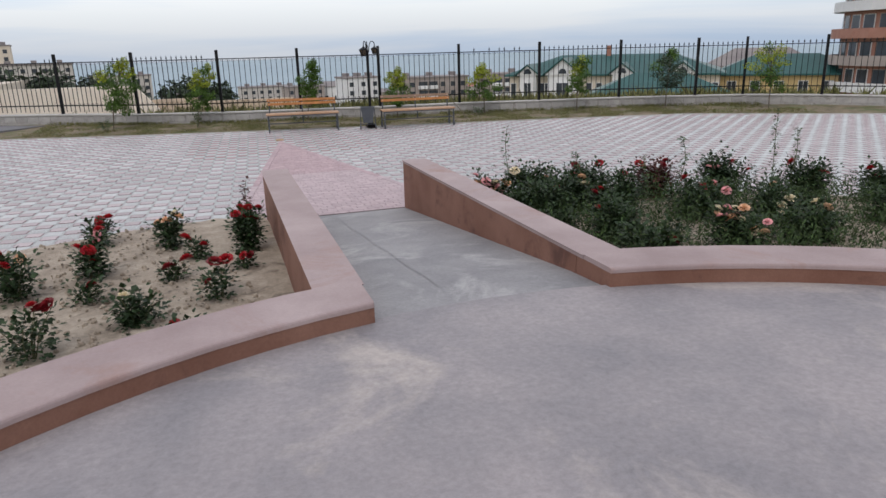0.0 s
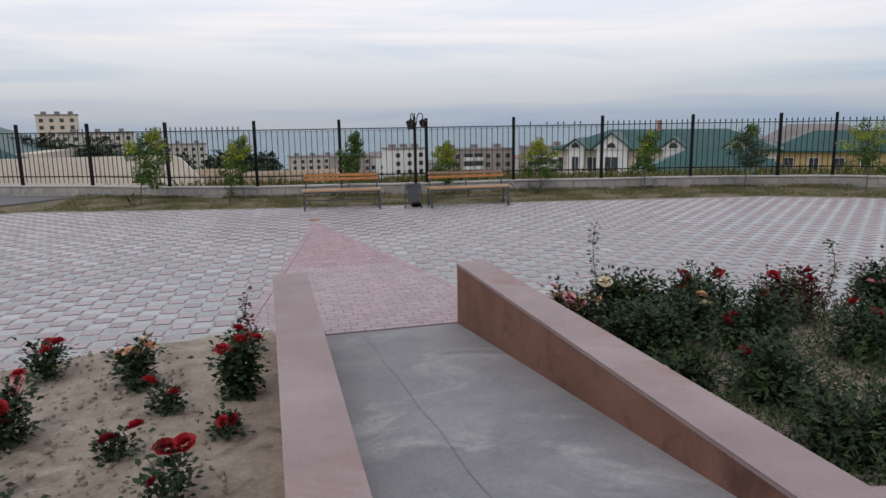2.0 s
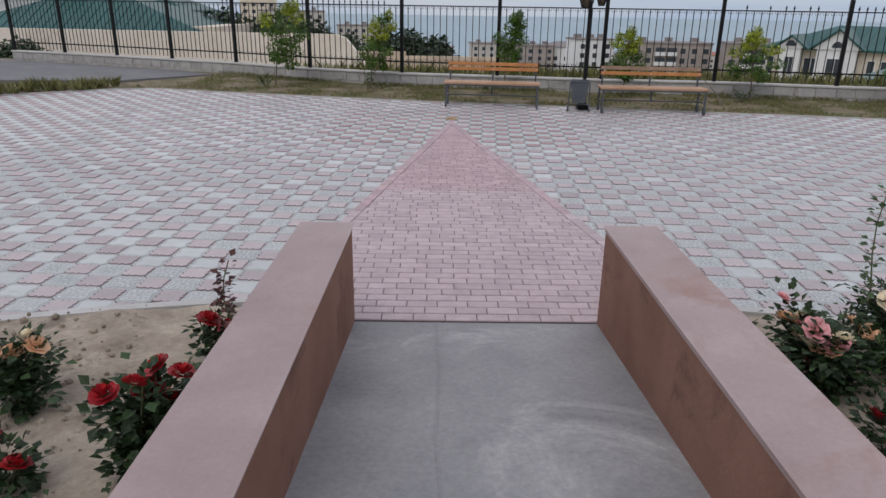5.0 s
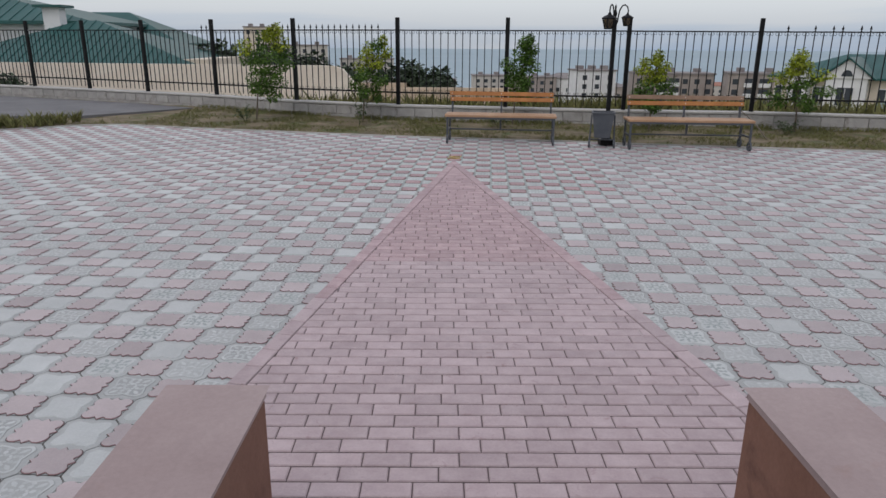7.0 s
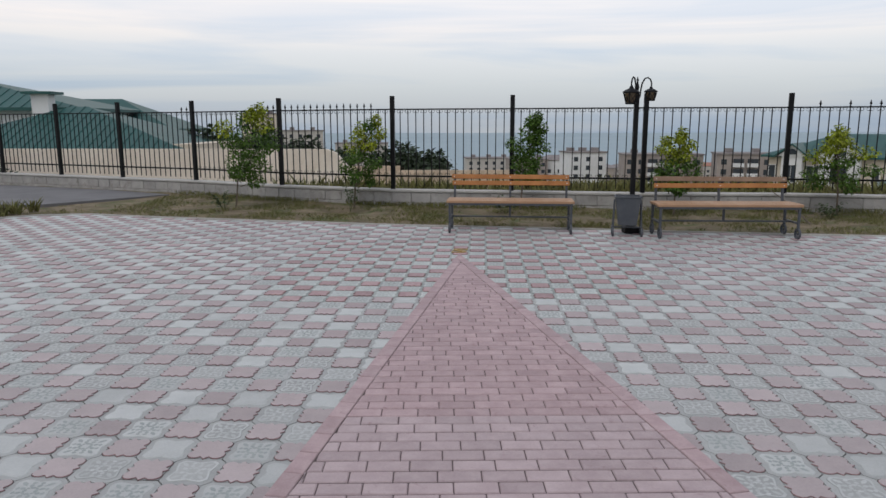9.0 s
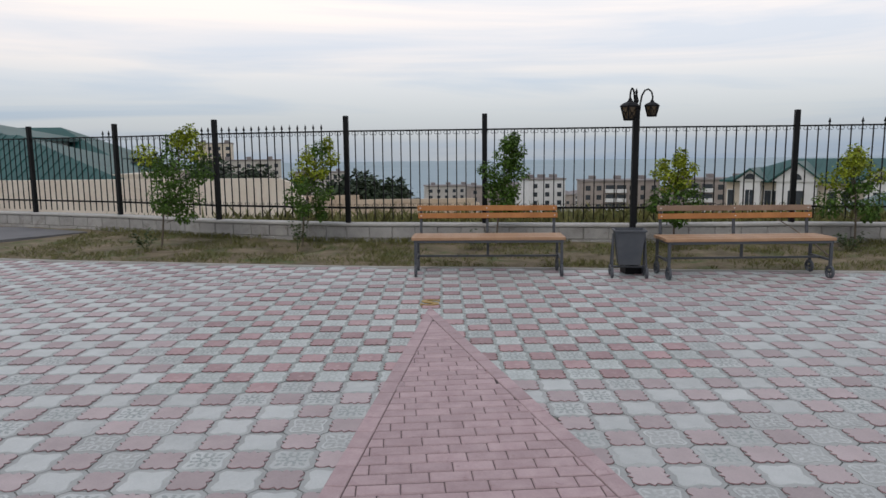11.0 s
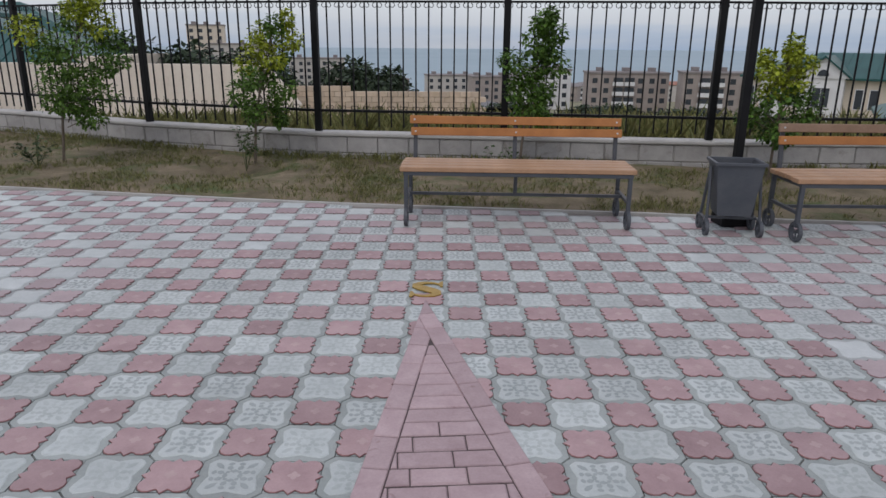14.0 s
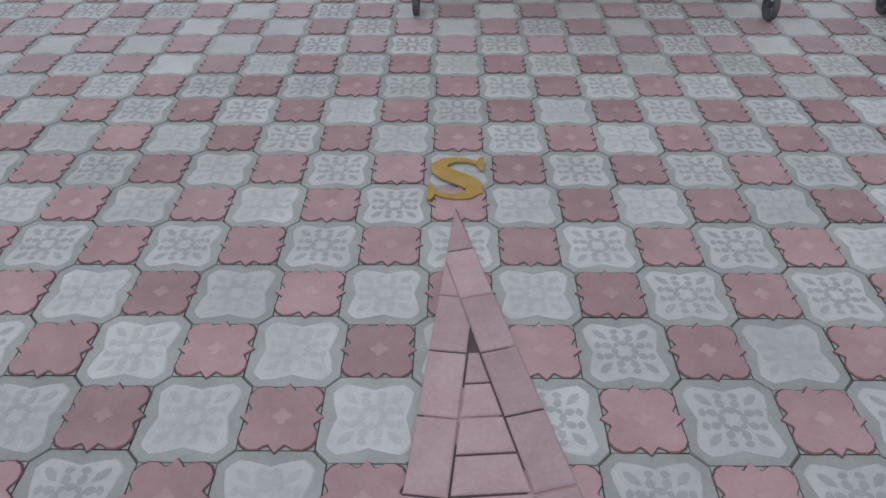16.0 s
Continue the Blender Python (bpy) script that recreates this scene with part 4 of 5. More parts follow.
WEST = [(-2.1, 7.8, 0.36, 0.15, ("peach", "peach", "cream"), 6, 190), (-1.36, 7.3, 0.44, 0.17, ("red", "darkred", "red"), 9, 330), (-1.36, 8.22, 0.26, 0.10, ("red", "rosepink"), 3, 70), (-2.03, 6.58, 0.16, 0.09, ("red", "darkred"), 2, 45),
        (-1.42, 6.65, 0.17, 0.10, ("red", "darkred"), 2, 45), (-1.84, 7.2, 0.18, 0.14, ("red",), 2, 60), (-2.75, 7.0, 0.38, 0.19, ("red", "rosepink", "red"), 7, 190),
        (-3.28, 6.6, 0.42, 0.2, ("red", "peach"), 6, 230), (-2.7, 6.2, 0.15, 0.15, ("darkred",), 2, 60), (-2.25, 5.5, 0.28, 0.19, ("cream",), 1, 170),
        (-1.66, 5.9, 0.3, 0.17, ("darkred", "red"), 3, 75), (-2.9, 5.15, 0.42, 0.2, ("darkred", "red"), 3, 110), (-2.85, 8.2, 0.3, 0.16, ("red",), 3, 130), (-3.7, 5.7, 0.4, 0.2, ("darkred", "red"), 4, 160),
        (-4.1, 7.3, 0.42, 0.2, ("rosepink", "red"), 5, 180), (-1.9, 4.98, 0.22, 0.13, ("red",), 1, 70)]
for i, (x, y, h, s, cols_, n, lv) in enumerate(WEST):
    rose_bush(x, y, 0.11, h, s, cols_, n, 20 + i, leaves=lv)

re = random.Random(5)
EAST_COL = (("peach", "rosepink", "cream"), ("red", "darkred"), ("cream", "peach"), ("red",), ("rosepink", "red"), ("darkred", "red"))
EAST = [(1.68, 8.05, 0.56, 0.27, 0, 30, 200), (2.25, 8.2, 0.6, 0.32, 2, 3, 380), (3.0, 8.0, 0.58, 0.36, 1, 5, 380), (3.8, 7.8, 0.6, 0.36, 1, 5, 380), (4.7, 7.5, 0.7, 0.36, 4, 5, 380), (5.5, 7.0, 0.6, 0.36, 3, 4, 360),
        (2.0, 7.2, 0.64, 0.34, 3, 2, 360), (2.8, 7.0, 0.62, 0.36, 5, 4, 360), (3.6, 6.6, 0.55, 0.36, 4, 5, 360), (4.4, 6.2, 0.5, 0.36, 2, 4, 360), (5.3, 5.6, 0.55, 0.36, 0, 5, 340), (2.3, 6.1, 0.62, 0.34, 3, 2, 340),
        (3.9, 5.3, 0.5, 0.36, 2, 4, 360), (3.05, 5.35, 0.55, 0.32, 0, 22, 240), (2.0, 5.3, 0.54, 0.3, 5, 1, 300), (1.65, 6.4, 0.46, 0.24, 2, 2, 220), (1.75, 7.3, 0.42, 0.25, 5, 2, 260), (2.5, 7.6, 0.58, 0.34, 2, 3, 340), (6.2, 6.4, 0.6, 0.4, 1, 4, 320), (6.3, 4.8, 0.6, 0.4, 4, 4, 320)]
for i, (x, y, h, s, c, n, lv) in enumerate(EAST):
    rose_bush(x, y, 0.1, h * 0.72, s, EAST_COL[c], max(1, round(n * 0.7)), 60 + i, leaf="leaf_red" if i in (3,) else "leaf", leaves=int(lv * 2.1))

# clods and pebbles on the soil
cl = Mesh()
rc = random.Random(41)
for _ in range(4200):
    a, rr = rc.uniform(-70, -12), rc.uniform(R_OUT + 0.1, R_BED - 0.15)
    x, y = polar(rr, a)
    if x > -WALL_OUT - 0.05 or x < -5:
        continue
    q = 0.005 + 0.024 * rc.random() ** 2.5
    at = pose(x, y, 0.095 + 0.05 * (1 - (rr - R_OUT) / (R_BED - R_OUT)) + 0.035 * noise.noise((x * 1.1, y * 1.1, 5)) + 0.03 * noise.noise((x * 4, y * 4, 9)), rc.uniform(0, 360), rc.uniform(0, 360), 0)
    cl.lathe([(q * 0.5, -q * 0.6), (q, -q * 0.1), (q * 0.8, q * 0.4), (q * 0.3, q * 0.7)], 5, m=at)
tagged(new("clods", cl.made("clods", M["soil"])), "small dry clods and pebbles scattered on the soil", "clods", kind="stuff")

# fallen dry leaves and petals on the soil
lf = Mesh()
for _ in range(1300):
    a, rr = rc.uniform(-70, -12), rc.uniform(R_OUT + 0.1, R_BED - 0.15)
    x, y = polar(rr, a)
    if x > -WALL_OUT - 0.05 or x < -5 or noise.noise((x * 1.7, y * 1.7, 6)) < rc.uniform(-0.5, 0.25):
        continue
    z = 0.10 + 0.05 * (1 - (rr - R_OUT) / (R_BED - R_OUT)) + 0.035 * noise.noise((x * 1.1, y * 1.1, 5)) + 0.03 * noise.noise((x * 4, y * 4, 9))
    one_leaf(lf, Vector((x, y, z)), Vector((rc.uniform(-1, 1), rc.uniform(-1, 1), rc.uniform(-0.1, 0.25))), rc.uniform(0.015, 0.042), rc)
tagged(new("leaf_litter", lf.made("leaf_litter", M["bark"])), "brown fallen leaves and dry petals lying on the soil", "leaves", kind="stuff")

# tall leafy shoots
for i, (x, y, h) in enumerate(((1.98, 8.3, 0.95), (5.75, 7.75, 1.05), (5.35, 7.0, 0.9), (4.25, 7.75, 0.75), (2.6, 7.6, 0.7), (3.3, 7.2, 0.66), (-1.26, 8.2, 0.58))):
    r = random.Random(90 + i)
    sh = thing("rose_shoot", "tall upright %s rose shoot in the flower bed" % ("dark red" if x < 0 else "green"), "shoot", pose(x, y, 0.08))
    st, lv = Mesh(), Mesh()
    pts = [Vector((0.03 * math.sin(k * 1.1 + i), 0.03 * math.cos(k), h * k / 6)) for k in range(7)]
    st.tube(pts, 0.006, 5, r1=0.003)
    for k in range(110):
        t = r.uniform(0.25, 1.0) * 6
        a = int(min(5, t))
        p = pts[a].lerp(pts[a + 1], t - a)
        d = Vector((r.uniform(-1, 1), r.uniform(-1, 1), r.uniform(-0.3, 0.6)))
        one_leaf(lv, p + d * 0.03, d, r.uniform(0.025, 0.05), r)
    part("stem", st.made("stem", M["stem"]), sh)
    part("foliage", lv.made("foliage", M["leaf_red" if x < 0 else "leaf_light"]), sh)

# feathery weeds between the roses of the east bed
wd = Mesh()
for _ in range(9000):
    a, rr = re.uniform(13, 62), re.uniform(R_OUT + 0.15, R_BED - 0.3)
    x, y = polar(rr, a)
    if x < WALL_OUT + 0.1:
        continue
    h = re.uniform(0.12, 0.42) * (0.6 + 0.8 * noise.noise((x * 0.9, y * 0.9, 1)) ** 2 + 0.3)
    lean = Vector((re.uniform(-0.1, 0.1), re.uniform(-0.1, 0.1), 0))
    base = Vector((x, y, 0.08))
    for _k in range(4):
        t = re.uniform(0.3, 1.0)
        one_leaf(wd, base + lean * t + Vector((0, 0, h * t)), Vector((re.uniform(-1, 1), re.uniform(-1, 1), re.uniform(0.1, 1.2))), re.uniform(0.03, 0.075), re, wide=0.13)
tagged(new("weeds", wd.made("weeds", M["leaf_light"])), "feathery green weeds growing between the roses", "weeds", kind="stuff")


def tuft(mesh, x, y, z, h, n, r):
    for _ in range(n):
        a = r.uniform(0, 6.28)
        d = Vector((math.cos(a), math.sin(a), 0))
        s = Vector((-d.y, d.x, 0)) * h * 0.05
        p = Vector((x, y, z)) + d * r.uniform(0, 0.02)
        tip = p + d * h * r.uniform(0.2, 0.8) + Vector((0, 0, h * r.uniform(0.6, 1.1)))
        mid = p.lerp(tip, 0.5) + Vector((0, 0, h * 0.12))
        mesh.add([p - s, p + s, mid + s * 0.8, tip, mid - s * 0.8], [(0, 1, 2, 3, 4)])


gr = Mesh()
rg = random.Random(11)
for _ in range(26000):
    x = rg.uniform(-9, 15)
    y0 = edge_y(x) + 0.05
    yb = None
    for (x0, b0), (x1, b1) in zip(POSTS, POSTS[1:]):
        if x0 <= x <= x1:
            yb = b0 + (b1 - b0) * (x - x0) / (x1 - x0) - 0.15
    t = rg.random()
    y = y0 + (yb - y0) * t
    if x < -6.2 and y > 22:
        continue
    dens = noise.noise((x * 1.1, y * 1.5, 8)) + 0.25 * (t > 0.85)
    if dens < rg.uniform(-0.32, 0.2) or math.hypot((x + 1.93) / 0.42, (y - 20.95) / 0.25) < 1.1:
        continue
    tuft(gr, x, y, 0.012 + 0.045 * t, rg.uniform(0.025, 0.065) * (1.7 if t > 0.93 else 1), 4, rg)
for _ in range(240):
    x, y = rg.uniform(-11.5, -7.6), 0
    y = 20.9 + (x + 7.6) * 0.78 + rg.uniform(-0.2, 0.55)
    tuft(gr, x, y, 0.02, rg.uniform(0.1, 0.3), 9, rg)
tagged(new("grass", gr.made("grass", M["blade"])), "short dry green and yellow grass on the strip along the fence", "grass", kind="stuff")


def young_tree(x, y, h, w, lean, mats, seed, trunk_h=0.5, leaves=800, label=""):
    r = random.Random(seed)
    t = thing("young_tree", label or "young leafy tree planted in the grass before the fence", "tree", pose(x, y, 0.03), group="young trees along the fence")
    tr = Mesh()
    top = Vector((lean[0], lean[1], h * 0.9))
    pts = [Vector((0, 0, -0.05)), Vector((lean[0] * 0.15, lean[1] * 0.15, h * 0.3)), Vector((lean[0] * 0.5, lean[1] * 0.5, h * 0.6)), top]
    tr.tube(pts, 0.018, 7, r1=0.006)
    lv = Mesh()
    clumps = 17
    for i in range(clumps):
        f = (i + 0.5) / clumps
        zc = trunk_h + (h - trunk_h) * f
        c0 = Vector((lean[0] * zc / h, lean[1] * zc / h, zc))
        wid = w * 1.15 * (0.55 + 0.9 * math.sin(math.pi * min(1, f * 0.85 + 0.1))) * 0.5
        a = i * 2.4 + r.uniform(-0.5, 0.5)
        c = c0 + Vector((math.cos(a), math.sin(a), 0)) * wid * r.uniform(0.15, 1.1)
        tr.tube([Vector((lean[0] * zc / h * 0.8, lean[1] * zc / h * 0.8, zc * 0.75)), c], 0.007, 5, r1=0.003)
        leaf_cloud(lv, c, (wid * r.uniform(0.35, 0.6), wid * 0.5, (h - trunk_h) * r.uniform(0.08, 0.14)), int(leaves * 4.4) // clumps, 0.047, r, k=(1 if f > 0.5 and r.random() < 0.75 else 0), hollow=0.3)
    part("trunk", tr.made("trunk", M["bark"]), t)
    part("crown", lv.made("crown", M[mats[0]], M[mats[1]]), t)


young_tree(-4.08, 21.65, 1.85, 0.66, (0.42, 0.1), ("leaf_tree", "leaf_yellow"), 1, 0.5, 1300)
young_tree(-1.82, 21.5, 1.66, 0.46, (0.28, 0.05), ("leaf_tree", "leaf_yellow"), 2, 0.48, 900)
young_tree(1.25, 21.0, 1.72, 0.42, (0.28, 0.0), ("leaf_tree", "leaf_tree"), 3, 0.58, 1000)
young_tree(3.78, 20.2, 1.42, 0.46, (0.04, 0.0), ("leaf_tree", "leaf_yellow"), 4, 0.42, 800, "small yellow-green young tree beside the lamp post")
young_tree(6.5, 20.05, 1.45, 0.55, (-0.12, 0.0), ("leaf_tree", "leaf_yellow"), 5, 0.5, 800)
young_tree(9.25, 19.3, 1.6, 0.55, (0.1, 0.0), ("leaf_tree", "leaf_yellow"), 6, 0.6, 800)
young_tree(11.9, 18.5, 1.75, 0.75, (0.1, 0.0), ("leaf_far", "leaf_tree"), 7, 0.7, 900)
young_tree(14.4, 16.9, 1.8, 0.65, (-0.1, 0.0), ("leaf_tree", "leaf_yellow"), 8, 0.6, 800)

# low leafy shoots in the grass at the feet of the young trees
for i, (x, y, h) in enumerate(((-1.85, 21.15, 0.62), (0.95, 20.6, 0.32), (-4.2, 21.3, 0.36), (6.2, 19.75, 0.3))):
    r = random.Random(140 + i)
    sh = thing("sapling", "small leafy green shoots growing in the dry grass", "sapling", pose(x, y, 0.03), group="shoots in the grass")
    st, lv = Mesh(), Mesh()
    for k in range(6):
        a = r.uniform(0, 6.28)
        tip_ = Vector((0.2 * math.cos(a), 0.12 * math.sin(a), h * r.uniform(0.6, 1.0)))
        st.tube([Vector((0, 0, -0.03)), tip_ * 0.5 + Vector((0, 0, 0.04)), tip_], 0.005, 4, r1=0.002)
        for _ in range(26):
            p = tip_ * r.uniform(0.35, 1.0)
            one_leaf(lv, p + Vector((r.gauss(0, 0.025), r.gauss(0, 0.025), r.gauss(0, 0.02))), Vector((r.uniform(-1, 1), r.uniform(-1, 1), r.uniform(-0.3, 0.6))), r.uniform(0.035, 0.06), r)
    part("stem", st.made("stem", M["stem"]), sh)
    part("foliage", lv.made("foliage", M["leaf_light"]), sh)

stick = thing("stick", "thin dry branch leaning on the block wall beside the bench", "stick", pose(5.6, 19.15, 0.02))
part("branch", Mesh().tube([(0, 0, -0.02), (0.06, 0.55, 0.14), (0.1, 1.2, 0.30), (0.12, 1.68, 0.40)], 0.014, 6, r1=0.007).made("branch", M["bark"]), stick)

# ---- beyond the fence ----


def window_part(parent, x, z, w, h, at, frame_mat="whitewash"):
    fr = Mesh().box(x - w / 2, x + w / 2, -0.09, 0.0, z, z + h)
    win = part("window", fr.made("window", M[frame_mat]), parent, at=at)
    gl = Mesh()
    n = 2 if w > 0.8 else 1
    for i in range(n):
        a = x - w / 2 + 0.07 + (w - 0.14) * i / n + (0.02 if i else 0)
        b = x - w / 2 + 0.07 + (w - 0.14) * (i + 1) / n - (0.02 if i < n - 1 else 0)
        gl.box(a, b, -0.10, -0.088, z + 0.07, z + h - 0.07)
    part("pane", gl.made("pane", M["glass"]), win)


def hip_roof(m, x0, x1, y0, y1, z, h, over=0.5, ridge=0.5):
    x0, x1, y0, y1 = x0 - over, x1 + over, y0 - over, y1 + over
    w = min(x1 - x0, y1 - y0) * ridge
    ym = (y0 + y1) / 2
    vs = [(x0, y0, z), (x1, y0, z), (x1, y1, z), (x0, y1, z), (x0 + w, ym, z + h), (x1 - w, ym, z + h), (x0, y0, z - 0.2), (x1, y0, z - 0.2), (x1, y1, z - 0.2), (x0, y1, z - 0.2)]
    m.add(vs, [(0, 1, 5, 4), (1, 2, 5), (2, 3, 4, 5), (3, 0, 4), (6, 7, 1, 0), (7, 8, 2, 1), (8, 9, 3, 2), (9, 6, 0, 3), (9, 8, 7, 6)])
    return m


def seams(roof, x0, x1, y0, z, ym, h, step=0.9):
    """Standing seams, each a part of the roof."""
    n = int((x1 - x0) / step)
    for i in range(1, n):
        x = x0 + (x1 - x0) * i / n
        t = min(1.0, (x - x0) / (ym - y0), (x1 - x) / (ym - y0))
        part("seam", Mesh().tube([(x, y0, z + 0.02), (x, y0 + (ym - y0) * t, z + 0.02 + h * t)], 0.03, 4).made("seam", M["teal"]), roof)


# cream house with teal roof and white gables
hx, hy = 45.2, 74.5
house = thing("house", "two-storey cream house with teal roof and white gables", "house", pose(hx, hy, -8.6, 0, 0, -40.7))
L2 = 12.5
part("wall", Mesh().box(-L2, L2, 0, 11, 0, 6.9).made("wall", M["plaster"]), house)
rf = hip_roof(Mesh(), -L2, L2, 0, 11, 7.0, 2.2, 0.6)
roof_ob = part("roof", rf.made("roof", M["teal"]), house, "teal metal roof")
seams(roof_ob, -L2 - 0.6, L2 + 0.6, -0.6, 7.0, 5.5, 2.2)
for gx, gw, gh, low_ in ((-5.5, 4.5, 1.85, 0.0), (1.6, 3.0, 1.2, 0.0), (-9.9, 2.8, 1.15, 0.0), (8.4, 3.2, 1.25, 0.0)):
    gm = Mesh()
    gm.box(gx - gw / 2 + 0.4, gx + gw / 2 - 0.4, -1.0, 0.0, 0, 6.95)
    gab = part("bay", gm.made("bay", M["whitewash"]), house, "white plastered bay")
    gt = Mesh().add([(gx - gw / 2, -1.15, 6.95), (gx + gw / 2, -1.15, 6.95), (gx, -1.15, 6.95 + gh), (gx - gw / 2, -0.2, 6.95), (gx + gw / 2, -0.2, 6.95), (gx, -0.2, 6.95 + gh)], [(0, 1, 2), (5, 4, 3), (0, 3, 4, 1)])
    part("gable", gt.made("gable", M["whitewash"]), gab, "white gable")
    rg_ = Mesh()
    for s in (-1, 1):
        e0, e1 = Vector((gx + s * (gw / 2 + 0.35), 0, 6.8)), Vector((gx, 0, 6.98 + gh))
        rg_.add([(e0.x, -1.45, e0.z), (e1.x, -1.45, e1.z), (e1.x, 4.0, e1.z), (e0.x, 4.0, e0.z), (e0.x, -1.45, e0.z + 0.16), (e1.x, -1.45, e1.z + 0.18), (e1.x, 4.0, e1.z + 0.18), (e0.x, 4.0, e0.z + 0.16)],
                [(0, 1, 2, 3), (7, 6, 5, 4), (0, 4, 5, 1), (1, 5, 6, 2), (2, 6, 7, 3), (3, 7, 4, 0)])
    part("gable_roof", rg_.made("gable_roof", M["teal"]), gab)
    arch = Mesh().prism([(gx + 0.5 * math.cos(a), 7.15 + 0.6 * math.sin(a)) for a in [math.pi * i / 8 for i in range(9)]], 0, 0.06, m=Matrix(((1, 0, 0, 0), (0, 0, -1, -1.16), (0, 1, 0, 0), (0, 0, 0, 1))))
    part("arched_window", arch.made("arched_window", M["glass"]), gab)
    window_part(house, gx, 4.2, 1.6 if gw > 4 else 0.95, 1.9, Matrix.Translation((0, -1.0, 0)))
    window_part(house, gx, 0.9, 1.7 if gw > 4 else 1.2, 2.2, Matrix.Translation((0, -1.0, 0)))
for x in (-12.0, -8.3, -7.6, -2.4, -1.2, 4.2, 5.6, 10.9, 12.0):
    for z in (1.1, 4.1):
        window_part(house, x, z, 0.75, 1.9, None)
part("chimney", Mesh().box(-1.2, -0.7, 5.0, 5.5, 9.0, 10.3).made("chimney", M["redbrick"]), house)

# lower teal-roofed house in front of it to the east
h2 = thing("house", "low house with large teal metal roof below the fence", "house", pose(31.5, 45.5, -5.4, 0, 0, -33))
part("wall", Mesh().box(-6, 6, 0, 8, 0, 3.0).made("wall", M["plaster"]), h2)
rf = hip_roof(Mesh(), -6, 6, 0, 8, 3.0, 2.0, 0.6)
roof_ob = part("roof", rf.made("roof", M["teal"]), h2, "teal metal roof")
seams(roof_ob, -6.6, 6.6, -0.6, 3.0, 4, 2.0, 0.7)
h3 = thing("house", "ochre house with green-grey roof beyond the fence", "house", pose(64, 66, -8.0, 0, 0, -42))
part("wall", Mesh().box(-8, 8, 0, 9, 0, 6.0).made("wall", M["yellowwall"]), h3)
part("roof", hip_roof(Mesh(), -8, 8, 0, 9, 6.0, 2.2, 0.6).made("roof", M["teal"]), h3)
for x in (-6, -3.4, -0.8, 1.8, 4.4, 6.6):
    for z in (0.8, 3.6):
        window_part(h3, x, z, 1.1, 1.6, None)
h4 = thing("house", "ochre house with tiled gable roof behind the trees", "house", pose(92, 100, -11.5, 0, 0, -40))
part("wall", Mesh().box(-9, 9, 0, 9, 0, 9.0).made("wall", M["yellowwall"]), h4)
part("roof", hip_roof(Mesh(), -9, 9, 0, 9, 9.0, 3.0, 0.6).made("roof", M["roofgrey"]), h4)

# red-brown apartment house with rounded balconies
apt = thing("apartment_building", "red-brown apartment house with curved balconies and teal roof", "apartment house", pose(75.6, 57.5, -10.0, 0, 0, -50))
part("wall", Mesh().lathe([(9.0, 0), (9.0, 17.2)], 28).made("wall", M["redbrick"], smooth=False), apt)
part("roof", Mesh().lathe([(10.6, 17.0), (10.6, 18.0), (10.2, 18.1), (3.0, 21.2), (0.3, 22.0)], 28).made("roof", M["teal"]), apt, "teal cone roof")
part("cornice", Mesh().lathe([(9.2, 16.9), (10.7, 17.3), (10.75, 18.0), (10.0, 18.12)], 28).made("cornice", M["whitewash"]), apt, "white cornice")
for k in range(6):
    z = 0.4 + 2.85 * k
    part("balcony", Mesh().lathe([(8.9, z), (10.1, z), (10.1, z + 1.05), (9.95, z + 1.05), (9.95, z + 0.2), (8.9, z + 0.2)], 28).made("balcony", M["whitewash" if k in (2, 5) else "drab" if k % 2 else "redbrick"]), apt, "curved balcony front")
    for j in range(28):
        a = 2 * math.pi * (j + 0.5) / 28
        if math.sin(a) < 0.35:
            w = Mesh().box(-0.75, 0.75, -0.06, 0.0, z + 0.95, z + 2.5)
            wm = part("window", w.made("window", M["whitewash" if j % 3 else "drab"]), apt, at=Matrix.Rotation(a + math.pi / 2, 4, "Z") @ Matrix.Translation((0, -8.96, 0)))
            part("pane", Mesh().box(-0.66, 0.66, -0.08, -0.055, z + 1.02, z + 2.43).made("pane", M["glass"]), wm)

# house with great teal roof behind the cream wall
gh = thing("house", "cream house with broad teal metal roofs and white chimney", "house", pose(-18.3, 46.5, -1.5))
part("wall", Mesh().box(-6.2, 6.4, -4.0, 5, 0, 2.2).made("wall", M["plaster"]), gh)


def pitched(eaves, ridge, drop=0.18):
    """A hipped roof from four eave corners (front left, front right, back right, back left) and two ridge ends."""
    a, b_, c_, d_ = eaves
    low_ = [(x, y, z - drop) for x, y, z in eaves]
    return Mesh().add(list(eaves) + list(ridge) + low_, [(0, 1, 5, 4), (1, 2, 5), (2, 3, 4, 5), (3, 0, 4), (6, 7, 1, 0), (7, 8, 2, 1), (8, 9, 3, 2), (9, 6, 0, 3), (9, 8, 7, 6)])


def roof_seams(roof, e0, e1, r0, r1, n):
    """n standing seams up the slope between eave e0-e1 and ridge r0-r1."""
    e0, e1, r0, r1 = (Vector(v) for v in (e0, e1, r0, r1))
    for i in range(1, n):
        p = e0.lerp(e1, i / n)
        w = (r1 - r0).length
        x = min(max(p.x, r0.x), r1.x)
        if p.x < r0.x:
            q = e0.lerp(r0, (p.x - e0.x) / max(0.01, r0.x - e0.x))
        elif p.x > r1.x:
            q = e1.lerp(r1, (e1.x - p.x) / max(0.01, e1.x - r1.x))
        else:
            q = r0.lerp(r1, (x - r0.x) / max(0.01, w))
        up = Vector((0, 0, 0.02))
